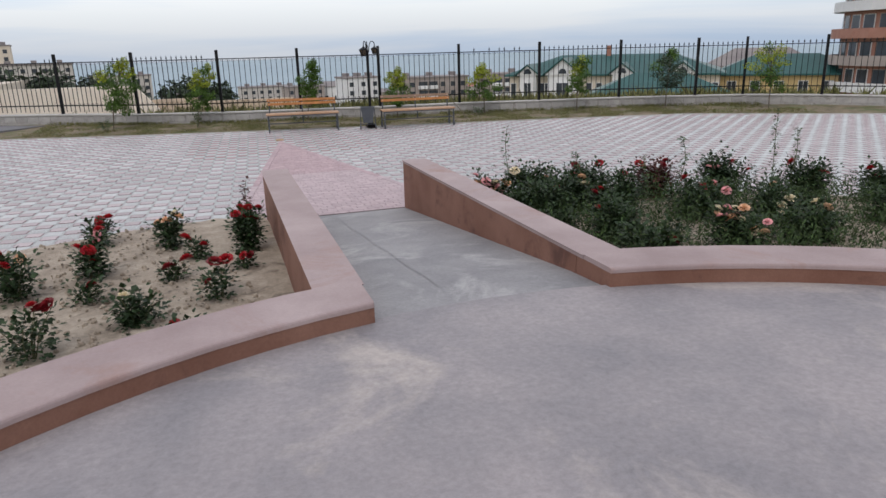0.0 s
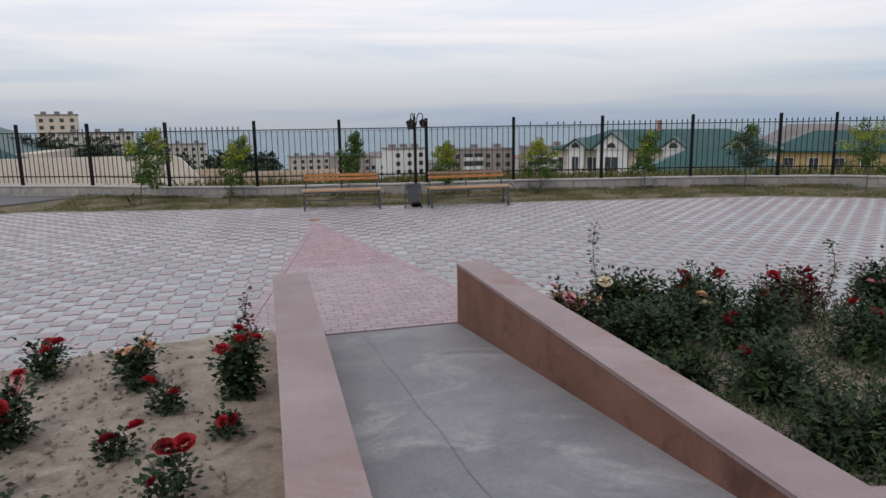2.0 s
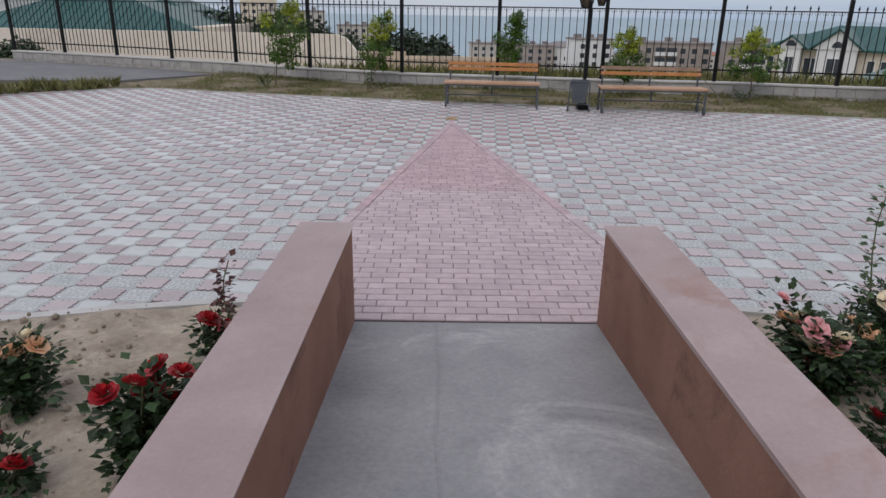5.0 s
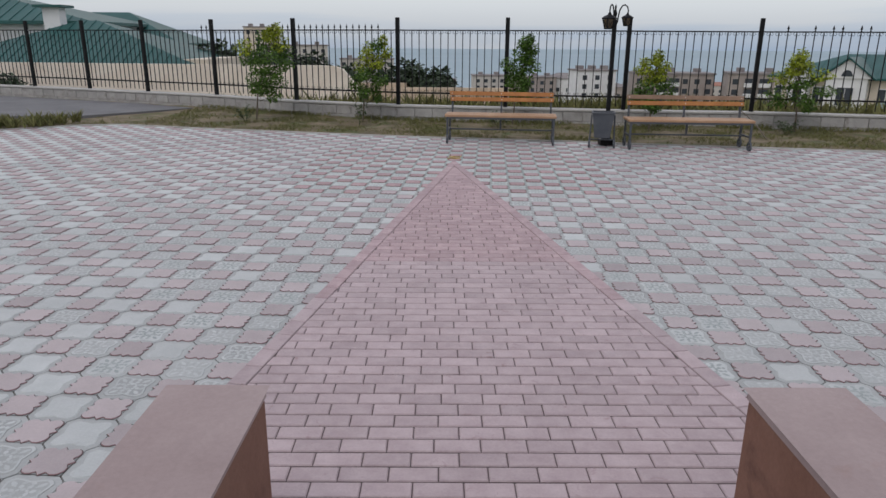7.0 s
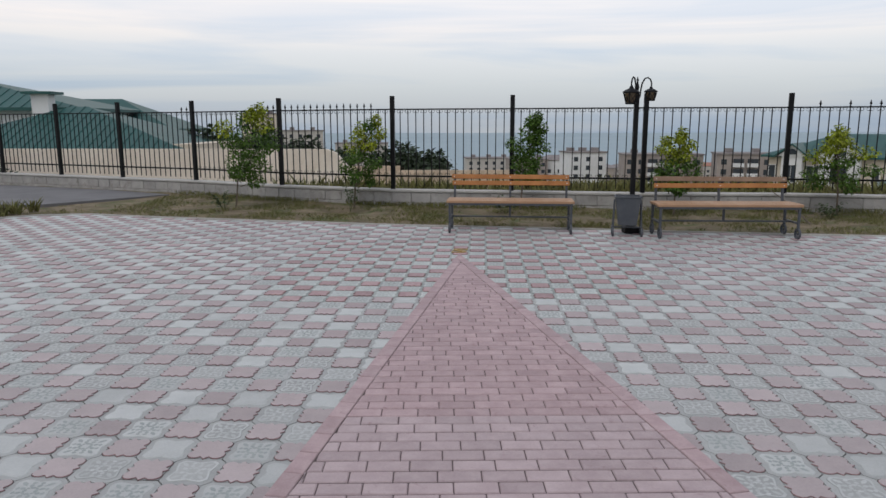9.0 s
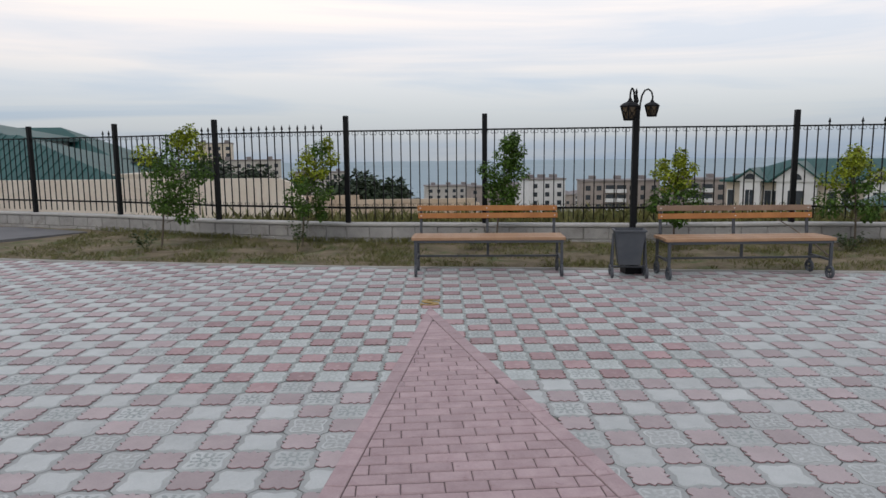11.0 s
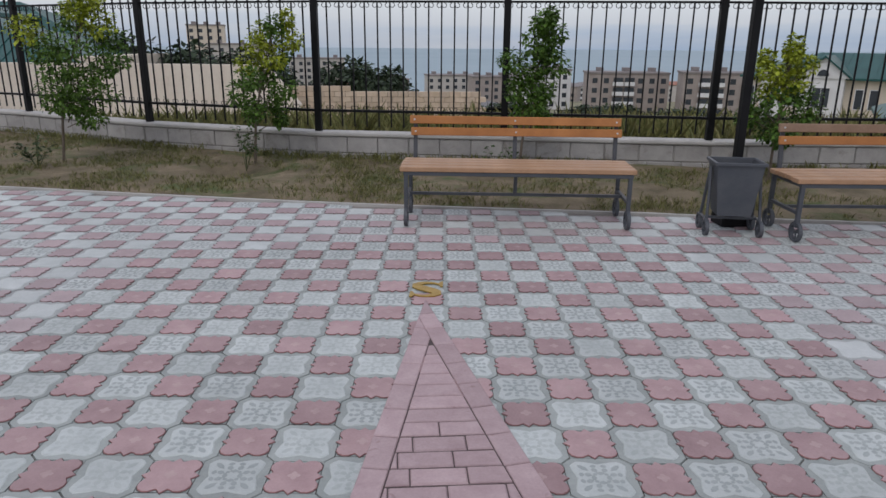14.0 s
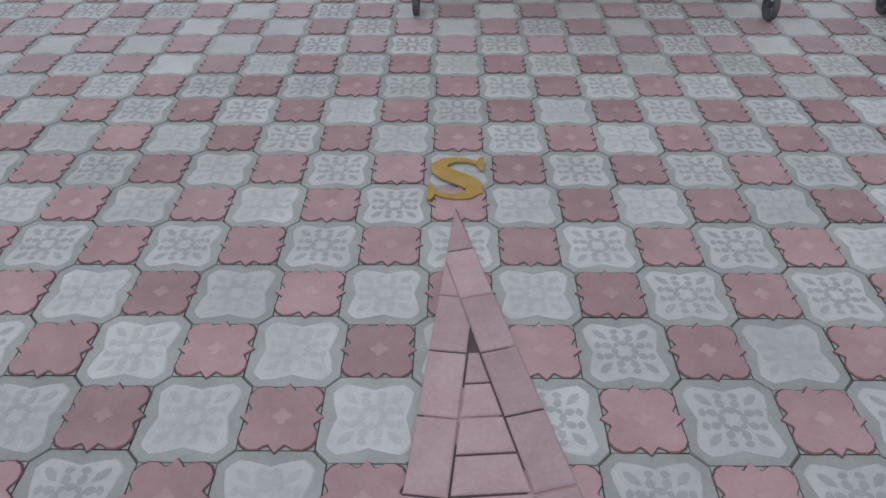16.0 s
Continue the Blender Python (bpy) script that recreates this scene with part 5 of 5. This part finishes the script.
        part("seam", Mesh().tube([p + up, q + up], 0.025, 4).made("seam", M["teal"]), roof)


ev = [(-7.5, -4.6, 1.95), (6.0, -4.6, 1.95), (6.0, 5.5, 1.95), (-7.5, 5.5, 1.95)]
rd_ = [(-1.6, 0.0, 4.1), (-0.6, 0.0, 4.1)]
ro_ = part("roof", pitched(ev, rd_).made("roof", M["teal"]), gh, "lower teal metal roof")
roof_seams(ro_, ev[0], ev[1], rd_[0], rd_[1], 26)
part("upper_wall", Mesh().box(-18, -2.2, 1.8, 9, 1, 4.1).made("upper_wall", M["whitewash"]), gh, "white upper wall")
ev = [(-18.8, 1.2, 4.1), (-1.6, 1.2, 4.1), (-1.6, 9.6, 4.1), (-18.8, 9.6, 4.1)]
rd_ = [(-14.0, 5.4, 6.0), (-10.4, 5.4, 6.0)]
ro_ = part("upper_roof", pitched(ev, rd_).made("upper_roof", M["teal"]), gh, "upper teal metal roof")
roof_seams(ro_, ev[0], ev[1], rd_[0], rd_[1], 26)
ev = [(-7.0, 7.0, 2.9), (1.2, 7.0, 2.9), (1.2, 14.0, 2.9), (-7.0, 14.0, 2.9)]
rd_ = [(-6.0, 10.5, 4.9), (-3.4, 10.5, 4.9)]
part("rear_roof", pitched(ev, rd_).made("rear_roof", M["teal"]), gh, "rear teal metal roof")
ch = part("chimney", Mesh().box(-3.4, -2.5, -0.4, 0.3, 3.0, 4.75).made("chimney", M["whitewash"]), gh, "white chimney")
part("chimney_cap", Mesh().box(-3.75, -2.15, -0.7, 0.6, 4.75, 4.88).made("chimney_cap", M["teal"]), ch)

cw = Mesh()
cw.add([(-34, 0, -2.5), (0, 0, -2.5), (0.9, 0, -0.95), (-0.2, 0, 0.36), (-0.6, 0, 0.5), (-1.3, 0, 0.52), (-34, 0, 0.56)] + [(-34, 0.35, -2.5), (0, 0.35, -2.5), (0.9, 0.35, -0.95), (-0.2, 0.35, 0.36), (-0.6, 0.35, 0.5), (-1.3, 0.35, 0.52), (-34, 0.35, 0.56)],
       [(0, 1, 2, 3, 4, 5, 6), (13, 12, 11, 10, 9, 8, 7), (2, 9, 10, 3), (3, 10, 11, 4), (4, 11, 12, 5), (5, 12, 13, 6), (1, 8, 9, 2), (6, 13, 7, 0)])
cwo = setting("wall_cream", cw.made("wall_cream", M["creamwall"]), "long cream rendered yard wall beyond the fence", "wall")
cwo.matrix_basis = pose(-4.6, 40.2, 0, 0, 0, -3)

lw = Mesh()
rl = random.Random(3)
for j in range(9):
    for i in range(24):
        x = -4.4 + i * 0.42 + (0.21 if j % 2 else 0)
        topz = -0.2 if x < -1.9 else -0.46
        z = -2.2 + j * 0.21
        if z + 0.2 > topz + 0.05 * rl.random() or x > 3.2:
            continue
        lw.box(x, x + 0.405, rl.uniform(-0.02, 0.02), 0.22, z, z + 0.195)
lo = tagged(new("stone_wall", lw.made("stone_wall", M["limestone"])), "unfinished wall of tan limestone blocks beyond the fence", "wall", kind="structure")
lo.matrix_basis = pose(0, 41.5, 0)

# distant blocks of flats


def flats(name, x, y, z, w, d, storeys, mat, label, turn=0, balconies=(), cols=None):
    b = thing(name, label, "apartment block", pose(x, y, z, 0, 0, turn), group="distant blocks of flats")
    H = 2.9 * storeys + 0.8
    part("wall", Mesh().box(-w / 2, w / 2, 0, d, 0, H).made("wall", M[mat]), b)
    rm = Mesh().box(-w / 2 - 0.3, w / 2 + 0.3, -0.3, d + 0.3, H, H + 0.5)
    for i in range(3):
        rm.box(-w / 3 + i * w / 3 - 0.9, -w / 3 + i * w / 3 + 0.9, d * 0.4, d * 0.7, H + 0.5, H + 1.7)
    part("roof", rm.made("roof", M["roofgrey"]), b)
    cols = cols or int(w / 3.4)
    for s in range(storeys):
        for c in range(cols):
            xx = -w / 2 + w * (c + 0.5) / cols
            zz = 0.9 + 2.9 * s
            if c in balconies:
                part("balcony", Mesh().box(xx - 1.5, xx + 1.5, -1.2, 0, zz - 0.7, zz + 0.45).made("balcony", M["whitewash"]), b)
                part("window", Mesh().box(xx - 1.4, xx + 1.4, -0.95, -0.5, zz + 0.45, zz + 1.7).made("window", M["glass"]), b)
            else:
                part("window", Mesh().box(xx - 0.75, xx + 0.75, -0.06, 0.0, zz, zz + 1.5).made("window", M["glass"]), b)


flats("apartment_block", 52, 242, -23, 13, 11, 5, "whitewash", "white five-storey block of flats below the hill", 8)
flats("apartment_block", 71, 222, -23, 24, 11, 5, "drab", "drab five-storey block of flats with white balconies", -6, (2, 3))
flats("apartment_block", 93, 205, -22.2, 23, 11, 5, "drab", "brown five-storey block of flats with white balconies", -14, (1, 2, 4))
flats("apartment_block", 113, 190, -21.5, 20, 11, 5, "pale", "pale five-storey block of flats", -22, (2,))
flats("apartment_block", 26, 330, -29, 22, 12, 5, "pale", "far grey block of flats beside the road", 4)
flats("apartment_block", 40, 300, -31, 16, 12, 6, "drab", "unfinished grey block of flats near the road", 4)
flats("apartment_tower", -79, 322, -11.5, 15, 14, 6, "plaster", "beige apartment tower on the skyline", 10)
flats("apartment_block", -60, 300, -16, 26, 12, 5, "pale", "far pale block of flats behind the trees", 8)
flats("apartment_block", -34, 330, -22, 24, 12, 5, "pale", "far pale block of flats behind the trees", 2)
rf_ = random.Random(21)
for i in range(26):
    y = rf_.uniform(300, 600)
    x = y * rf_.uniform(-0.28, 0.95)
    w = rf_.uniform(12, 30)
    b = thing("far_house", "distant %s building in the town by the sea" % ("white" if i % 3 else "brown"), "building", pose(x, y, height(x, y) - 1.0, 0, 0, rf_.uniform(-30, 30)), group="distant town")
    hh = rf_.uniform(7, 14)
    part("wall", Mesh().box(-w / 2, w / 2, 0, 10, 0, hh).made("wall", M[("drab", "pale", "whitewash")[i % 3]]), b)
    part("roof", hip_roof(Mesh(), -w / 2, w / 2, 0, 10, hh, 2.0, 0.4).made("roof", M[("roofgrey", "redbrick", "roofgrey")[i % 3]]), b)
    for k in range(int(w / 4)):
        for s in range(int(hh / 3.2)):
            xx = -w / 2 + w * (k + 0.5) / int(w / 4)
            part("window", Mesh().box(xx - 0.8, xx + 0.8, -0.08, 0, 1.0 + 3.0 * s, 2.6 + 3.0 * s).made("window", M["glass"]), b)

rd = Mesh()
for (xa, ya), (xb, yb) in zip(((7, 70), (17, 140), (30, 240), (45, 420)), ((17, 140), (30, 240), (45, 420), (60, 600))):
    w = 4.5
    rd.add([(xa - w, ya, height(xa, ya) + 1.6), (xa + w, ya, height(xa, ya) + 1.6), (xb + w, yb, height(xb, yb) + 1.6), (xb - w, yb, height(xb, yb) + 1.6)], [(0, 1, 2, 3)])
setting("town_road", rd.made("town_road", M["asphalt"]), "grey road running down through the town", "road")


def far_tree(x, y, z, h, w, seed, leaves=2400, mat="leaf_far", label="dark dense tree beyond the fence"):
    r = random.Random(seed)
    t = thing("tree", label, "tree", pose(x, y, z))
    tr = Mesh().tube([(0, 0, 0), (0.1, 0, h * 0.35), (0, 0.1, h * 0.75)], w * 0.05, 6, r1=w * 0.015)
    lv = Mesh()
    for i in range(14):
        a = i * 2.4
        f = (i + 0.5) / 14
        rr = w * 0.42 * math.sqrt(max(0.05, 1 - (1.7 * f - 0.7) ** 2)) * r.uniform(0.5, 1)
        c = (rr * math.cos(a), rr * math.sin(a), h * (0.3 + 0.62 * f))
        tr.tube([(0, 0, h * 0.3), c], w * 0.012, 4, r1=w * 0.004)
        leaf_cloud(lv, c, (w * 0.24, w * 0.24, h * 0.13), leaves // 14, w * 0.075, r, hollow=0.2)
    part("trunk", tr.made("trunk", M["bark"]), t)
    part("crown", lv.made("crown", M[mat]), t)


for i, (x, y, h, w) in enumerate(((-13.8, 50, 4.9, 5.0), (-11.0, 51, 4.6, 5.0), (-8.2, 50, 4.1, 4.2), (-6.0, 48, 3.1, 3.2), (-2.6, 53, 4.4, 4.2), (-0.6, 56, 4.2, 4.0), (1.6, 62, 3.4, 3.6), (-17.0, 52, 5.0, 5.0), (-20, 38.5, 2.6, 2.8), (-22.5, 38.5, 2.4, 2.8), (10.5, 80, 4.5, 5), (15, 92, 5, 6), (27, 110, 6, 7), (38, 130, 6, 8), (24, 70, 3.6, 5))):
    far_tree(x, y, height(x, y) - (0.0 if i < 4 else 0.4), h * (0.88 if y < 60 else 0.6) + (0.15 if y < 60 else 0), w, 200 + i)

# tall dry weeds on the slope right behind the fence
ws = Mesh()
rw = random.Random(31)
for _ in range(3200):
    x = rw.uniform(-22, 22)
    y = 21.8 - 0.2 * x + rw.uniform(1.0, 10) if x > -3 else 24.6 - 0.55 * (x + 3) + rw.uniform(-0.6, 9)
    tuft(ws, x, y, height(x, y), rw.uniform(0.2, 0.7), 6, rw)
tagged(new("dry_weeds", ws.made("dry_weeds", M["blade"])), "tall dry weeds on the slope behind the fence", "weeds", kind="stuff")

# ---- paving pieces ----
A = 0.1063                                    # half the tile pitch
GRID = Matrix.Translation((0.4085, 16.570, 0)) @ Matrix.Rotation(radians(-3.93), 4, "Z")
LX, RX, TIPY = -0.184, 0.187, 17.0            # the arrow's edges widen by this much for each metre from its tip


def in_arrow(x, y, grow=0.0):
    d = TIPY - y
    return d > -grow and LX * d - grow < x < RX * d + grow


def sym4(quad):
    """A closed outline from the points of one quadrant, turned four times."""
    out = []
    for k in range(4):
        c, s = (1, 0, -1, 0)[k], (0, 1, 0, -1)[k]
        out += [(c * x - s * y, s * x + c * y) for x, y in quad]
    return out


LOBE = [(0.054 + 0.039 * math.cos(radians(a)), 0.054 + 0.039 * math.sin(radians(a))) for a in (-47, -17, 14, 45, 76, 107, 137)]
PINK = sym4([(0.101, 0.0), (0.079, 0.019)] + LOBE + [(0.019, 0.079)])
PINK_LOW = sym4([(0.101, 0.0), (0.079, 0.020)] + LOBE[::2] + [(0.020, 0.079)])
OCT = [(0.1235, -0.0885), (0.1235, 0.0885), (0.0885, 0.1235), (-0.0885, 0.1235), (-0.1235, 0.0885), (-0.1235, -0.0885), (-0.0885, -0.1235), (0.0885, -0.1235)]
FACE = sym4([(0.081, 0.0), (0.087, 0.018), (0.094, 0.045), (0.098, 0.072), (0.087, 0.087), (0.072, 0.098), (0.045, 0.094), (0.018, 0.087)])
PETALS = []
for k in range(8):
    a = math.pi / 4 * k + math.pi / 8
    PETALS.append((0.047, a, 0.030, 0.017))
for k in range(4):
    PETALS.append((0.080, math.pi / 4 + math.pi / 2 * k, 0.050, 0.017))
    PETALS.append((0.026, math.pi / 2 * k, 0.020, 0.024))
    PETALS.append((0.028, math.pi / 4 + math.pi / 2 * k, 0.016, 0.014))
    PETALS.append((0.070, math.pi / 2 * k + 0.27, 0.020, 0.019))
    PETALS.append((0.070, math.pi / 2 * k - 0.27, 0.020, 0.019))


def tile_pink(m, at, low=False, k=0, kj=1, ko=2, ke=0, km=None):
    o = PINK_LOW if low else PINK
    q = 0.0895
    m.add([(-q, -q, -0.0007), (q, -q, -0.0007), (q, q, -0.0007), (-q, q, -0.0007)], [(0, 1, 2, 3)], kj, at)
    m.add([(x * 1.022, y * 1.022, 0.0009) for x, y in o], [tuple(range(len(o)))], ko, at)
    n = len(o)
    vs = [(x, y, -0.0012) for x, y in o] + [(x * 0.972, y * 0.972, 0.0046) for x, y in o] + [(x * 0.925, y * 0.925, 0.0058) for x, y in o]
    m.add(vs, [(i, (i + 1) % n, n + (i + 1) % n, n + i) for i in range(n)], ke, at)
    m.add(vs, [(n + i, n + (i + 1) % n, 2 * n + (i + 1) % n, 2 * n + i) for i in range(n)] + [tuple(range(2 * n, 3 * n))], k, at)
    if km is not None:
        star = sym4([(0.024, 0.0), (0.019, 0.008), (0.010, 0.010), (0.008, 0.019)])
        m.add([(x, y, 0.0064) for x, y in star], [tuple(range(len(star)))], km, at)


def tile_white(m, at, pattern, k=0, kr=1, kp=2, ring=False):
    n = 8
    vs = [(x, y, -0.010) for x, y in OCT] + [(x * 0.985, y * 0.985, -0.0005) for x, y in OCT]
    m.add(vs, [(i, (i + 1) % n, n + (i + 1) % n, n + i) for i in range(n)] + [tuple(range(n, 2 * n))], kr, at)
    n = len(FACE)
    vs = [(x * 1.03, y * 1.03, -0.0006) for x, y in FACE] + [(x * 0.985, y * 0.985, 0.0022) for x, y in FACE]
    m.add(vs, [(i, (i + 1) % n, n + (i + 1) % n, n + i) for i in range(n)] + [tuple(range(n, 2 * n))], k, at)
    if ring:
        m.add([(x * s, y * s, 0.0027) for s in (0.985, 0.87) for x, y in FACE], [(i, (i + 1) % n, n + (i + 1) % n, n + i) for i in range(n)], kp, at)
    if pattern:
        for r, a, l, w in PETALS:
            w *= 1.25
            c, s = math.cos(a), math.sin(a)
            pts = [(-l / 2, 0), (-l * 0.1, -w / 2), (l * 0.3, -w * 0.4), (l / 2, 0), (l * 0.3, w * 0.4), (-l * 0.1, w / 2)]
            m.add([((r + px) * c - py * s, (r + px) * s + py * c, 0.0028) for px, py in pts], [tuple(range(6))], kp, at)


def mk(fn, name, *mats, **kw):
    m = Mesh()
    fn(m, None, **kw)
    return m.made(name, *mats)


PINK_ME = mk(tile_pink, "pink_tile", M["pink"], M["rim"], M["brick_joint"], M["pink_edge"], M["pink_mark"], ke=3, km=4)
PLAIN_ME = mk(tile_white, "white_tile", M["white"], M["rim"], M["faint"], pattern=True)
FLOWER_ME = mk(tile_white, "patterned_tile", M["white"], M["rim"], M["petal"], pattern=True)
field_ = Mesh()
rt = random.Random(17)
for i in range(-66, 82):
    for j in range(-52, 30):
        at = GRID @ Matrix.Translation((i * 2 * A, j * 2 * A, 0))
        x, y = at.translation.x, at.translation.y
        odd = (i + j) % 2
        patterned = rt.random() < 0.36 + 0.5 * noise.noise((x * 0.5, y * 0.5, 4)) + (0.25 if x > 0.2 else 0) + (0.2 if y < 14 else 0)
        turn = rt.uniform(-0.6, 0.6)
        lift = rt.uniform(-0.0012, 0.0012)
        if not -13 < x < 17 or y > edge_y(x) - 0.02 or math.hypot(x - CX, y - CY) < R_BED + 0.06 or (abs(x) < WALL_OUT and y < RAMP_END) or y < 7:
            continue
        if in_arrow(x, y, -0.11):
            continue
        at = at @ pose(0, 0, lift, 0, 0, turn) @ Matrix.Diagonal((0.991, 0.991, 1, 1))
        if -2.0 < x < 1.95 and 14.75 < y < 18.15:
            part("tile", PINK_ME if not odd else FLOWER_ME if patterned else PLAIN_ME, pavement, at=at)
        elif not odd:
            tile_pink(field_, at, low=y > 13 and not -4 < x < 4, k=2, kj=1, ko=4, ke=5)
        else:
            show = patterned and -6 < x < 7
            worn = show and y < 14.2 and rt.random() < 0.75
            tile_white(field_, at, show, k=1 if worn else 0, kr=1, kp=0 if worn else 3, ring=worn)
fo = part("tile_field", field_.made("tile_field", M["white_far"], M["rim_far"], M["pink_far"], M["petal"], M["brick_joint"], M["pink_edge_field"]), pavement)
fo["kind"] = "stuff"

# brick arrow
base = Mesh()
d0 = TIPY - RAMP_END
base.prism([(LX * d0, RAMP_END), (RX * d0, RAMP_END), (0.0, TIPY)], -0.02, 0.0052)
arrow = setting("brick_arrow", base.made("brick_arrow", M["brick_joint"]), "long arrow of pink paving bricks set into the tiles", "paving")
BW = 0.1


def clip(poly, a, b, c):
    """Keeps the part of poly where a*x + b*y <= c."""
    out = []
    for (x0, y0), (x1, y1) in zip(poly, poly[1:] + poly[:1]):
        s0, s1 = a * x0 + b * y0 - c, a * x1 + b * y1 - c
        if s0 <= 0:
            out.append((x0, y0))
        if (s0 < 0 < s1) or (s1 < 0 < s0):
            t = s0 / (s0 - s1)
            out.append((x0 + (x1 - x0) * t, y0 + (y1 - y0) * t))
    return out


def area(p):
    return abs(sum(x0 * y1 - x1 * y0 for (x0, y0), (x1, y1) in zip(p, p[1:] + p[:1]))) / 2


BRICK_ME = Mesh().prism([(-0.0978, -0.0452), (0.0978, -0.0452), (0.0978, 0.0452), (-0.0978, 0.0452)], 0.0, 0.0125, c=0.006, bottom=False).made("brick", M["brick"])
rest = Mesh()
rb = random.Random(23)
row = 0
y = RAMP_END + 0.055
while y < TIPY - 0.55:
    d = TIPY - y
    inner_l, inner_r = LX * d + BW * 1.06, RX * d - BW * 1.06
    off = (row % 2) * 0.1 + rb.uniform(-0.03, 0.03)
    x = math.floor((inner_l - off) / 0.2) * 0.2 + off
    single = inner_r - inner_l < 0.27
    x = inner_l if single else x
    while x < inner_r:
        q = [(inner_l - 0.04, y - 0.047), (inner_r + 0.04, y - 0.047), (inner_r + 0.04, y + 0.047), (inner_l - 0.04, y + 0.047)] if single else [(x + 0.0024, y - 0.0452), (x + 0.1976, y - 0.0452), (x + 0.1976, y + 0.0452), (x + 0.0024, y + 0.0452)]
        full = area(q)
        q = clip(q, -1, -LX, -LX * TIPY - BW * 1.04)
        q = clip(q, 1, RX, RX * TIPY - BW * 1.04) if len(q) > 2 else q
        lift = rb.uniform(-0.0012, 0.0012)
        if len(q) > 2 and area(q) > 0.0008:
            if not single and area(q) > 0.995 * full and y > 12.2:
                part("brick", BRICK_ME, arrow, at=pose(x + 0.1, y, lift, 0, 0, rb.uniform(-0.5, 0.5)))
            elif y > 12.2:
                m = Mesh().prism(q, 0.0, 0.0125 + lift, c=0.004, bottom=False)
                part("brick", m.made("brick", M["brick"]), arrow)
            else:
                rest.prism(q, 0.0, 0.0125 + lift, c=0.005, bottom=False)
        x += 9 if single else 0.2
    y += 0.1005
    row += 1
for sx, K in ((-1, LX), (1, RX)):
    ln = math.hypot(1, K)
    n = int(d0 * ln / 0.205)
    ux, uy = K / ln, -1 / ln                      # along the edge, away from the tip
    px, py = (-uy, ux) if sx < 0 else (uy, -ux)   # inwards
    for i in range(n):
        s0, s1 = 0.012 + i * 0.205, 0.012 + i * 0.205 + 0.199
        q = [(ux * s + px * w, TIPY + uy * s + py * w) for s, w in ((s0, 0.0), (s1, 0.0), (s1, BW - 0.003), (s0, BW - 0.003))]
        if sx > 0:
            q = q[::-1]
        if sum(x0 * y1 - x1 * y0 for (x0, y0), (x1, y1) in zip(q, q[1:] + q[:1])) < 0:
            q = q[::-1]
        # the right-hand border runs through to the tip, the left one stops against it
        q = clip(q, 1, RX, RX * TIPY - (BW if sx < 0 else 0)) if sx < 0 else clip(q, -1, -LX, -LX * TIPY)
        if len(q) < 3 or area(q) < 0.001:
            continue
        m = Mesh().prism(q, 0.0, 0.0128 + rb.uniform(-0.001, 0.001), c=0.004, bottom=False)
        if q[0][1] > 11.5:
            part("border_brick", m.made("border_brick", M["brick"]), arrow)
        else:
            rest.add(m.v, m.f)
ro = part("brick_field", rest.made("brick_field", M["brick_far"]), arrow)
ro["kind"] = "stuff"

# brass letter before the arrow's tip: thin hairlines, a heavy spine and two upright serifs
half = [((0.092, 0.052), 0.010), ((0.078, 0.086), 0.016), ((0.046, 0.107), 0.020), ((0.006, 0.114), 0.026), ((-0.034, 0.104), 0.042), ((-0.058, 0.079), 0.058), ((-0.056, 0.050), 0.066), ((-0.032, 0.024), 0.070)]
spine = [(Vector(p), w) for p, w in half] + [(Vector((0, 0)), 0.070)] + [(-Vector(p), w) for p, w in reversed(half)]
side_a, side_b = [], []
for i, (p, w) in enumerate(spine):
    d = (spine[min(i + 1, len(spine) - 1)][0] - spine[max(i - 1, 0)][0]).normalized()
    nrm = Vector((-d.y, d.x)) * (w / 2)
    side_a.append((p + nrm).to_tuple())
    side_b.append((p - nrm).to_tuple())
lm = Mesh()
n = len(spine)
lm.add([(x, y, 0.004) for x, y in side_a + side_b] + [(x, y, -0.003) for x, y in side_a + side_b],
       [(k, k + 1, n + k + 1, n + k) for k in range(n - 1)] + [(2 * n + k, 2 * n + k + 1, k + 1, k) for k in range(n - 1)]
       + [(n + k, n + k + 1, 3 * n + k + 1, 3 * n + k) for k in range(n - 1)])
for sx in (-1, 1):
    lm.prism([(sx * 0.084, sx * 0.042), (sx * 0.099, sx * 0.042), (sx * 0.104, sx * 0.126), (sx * 0.090, sx * 0.126), (sx * 0.072, sx * 0.092)], -0.003, 0.0044)
letter = thing("letter", "brass letter S set into the paving at the arrow's tip", "letter", pose(0.015, 17.165, 0.0105, 0, 0, -2))
part("plate", lm.made("plate", M["brass"]), letter)

# fence wall blocks
blk = Mesh().box(-0.19, 0.19, -0.112, 0.105, 0.0, 0.19, c=0.008).made("block", M["block"])
for p, ((x0, y0), (x1, y1)) in enumerate(zip(POSTS, POSTS[1:])):
    d = Vector((x1 - x0, y1 - y0))
    L, ang = d.length, math.atan2(d.y, d.x)
    n = max(2, round(L / 0.39))
    for j, z in enumerate((0.112, -0.086)):
        for i in range(n):
            xx = L * (i + 0.5) / n + (0.1 if j else 0)
            part("block", blk, fence_wall, at=Matrix.Translation((x0, y0, z)) @ Matrix.Rotation(ang, 4, "Z") @ pose(xx, rng.uniform(-0.006, 0.004), 0, 0, 0, 0) @ Matrix.Diagonal((L / n / 0.39, 1, 1, 1)))
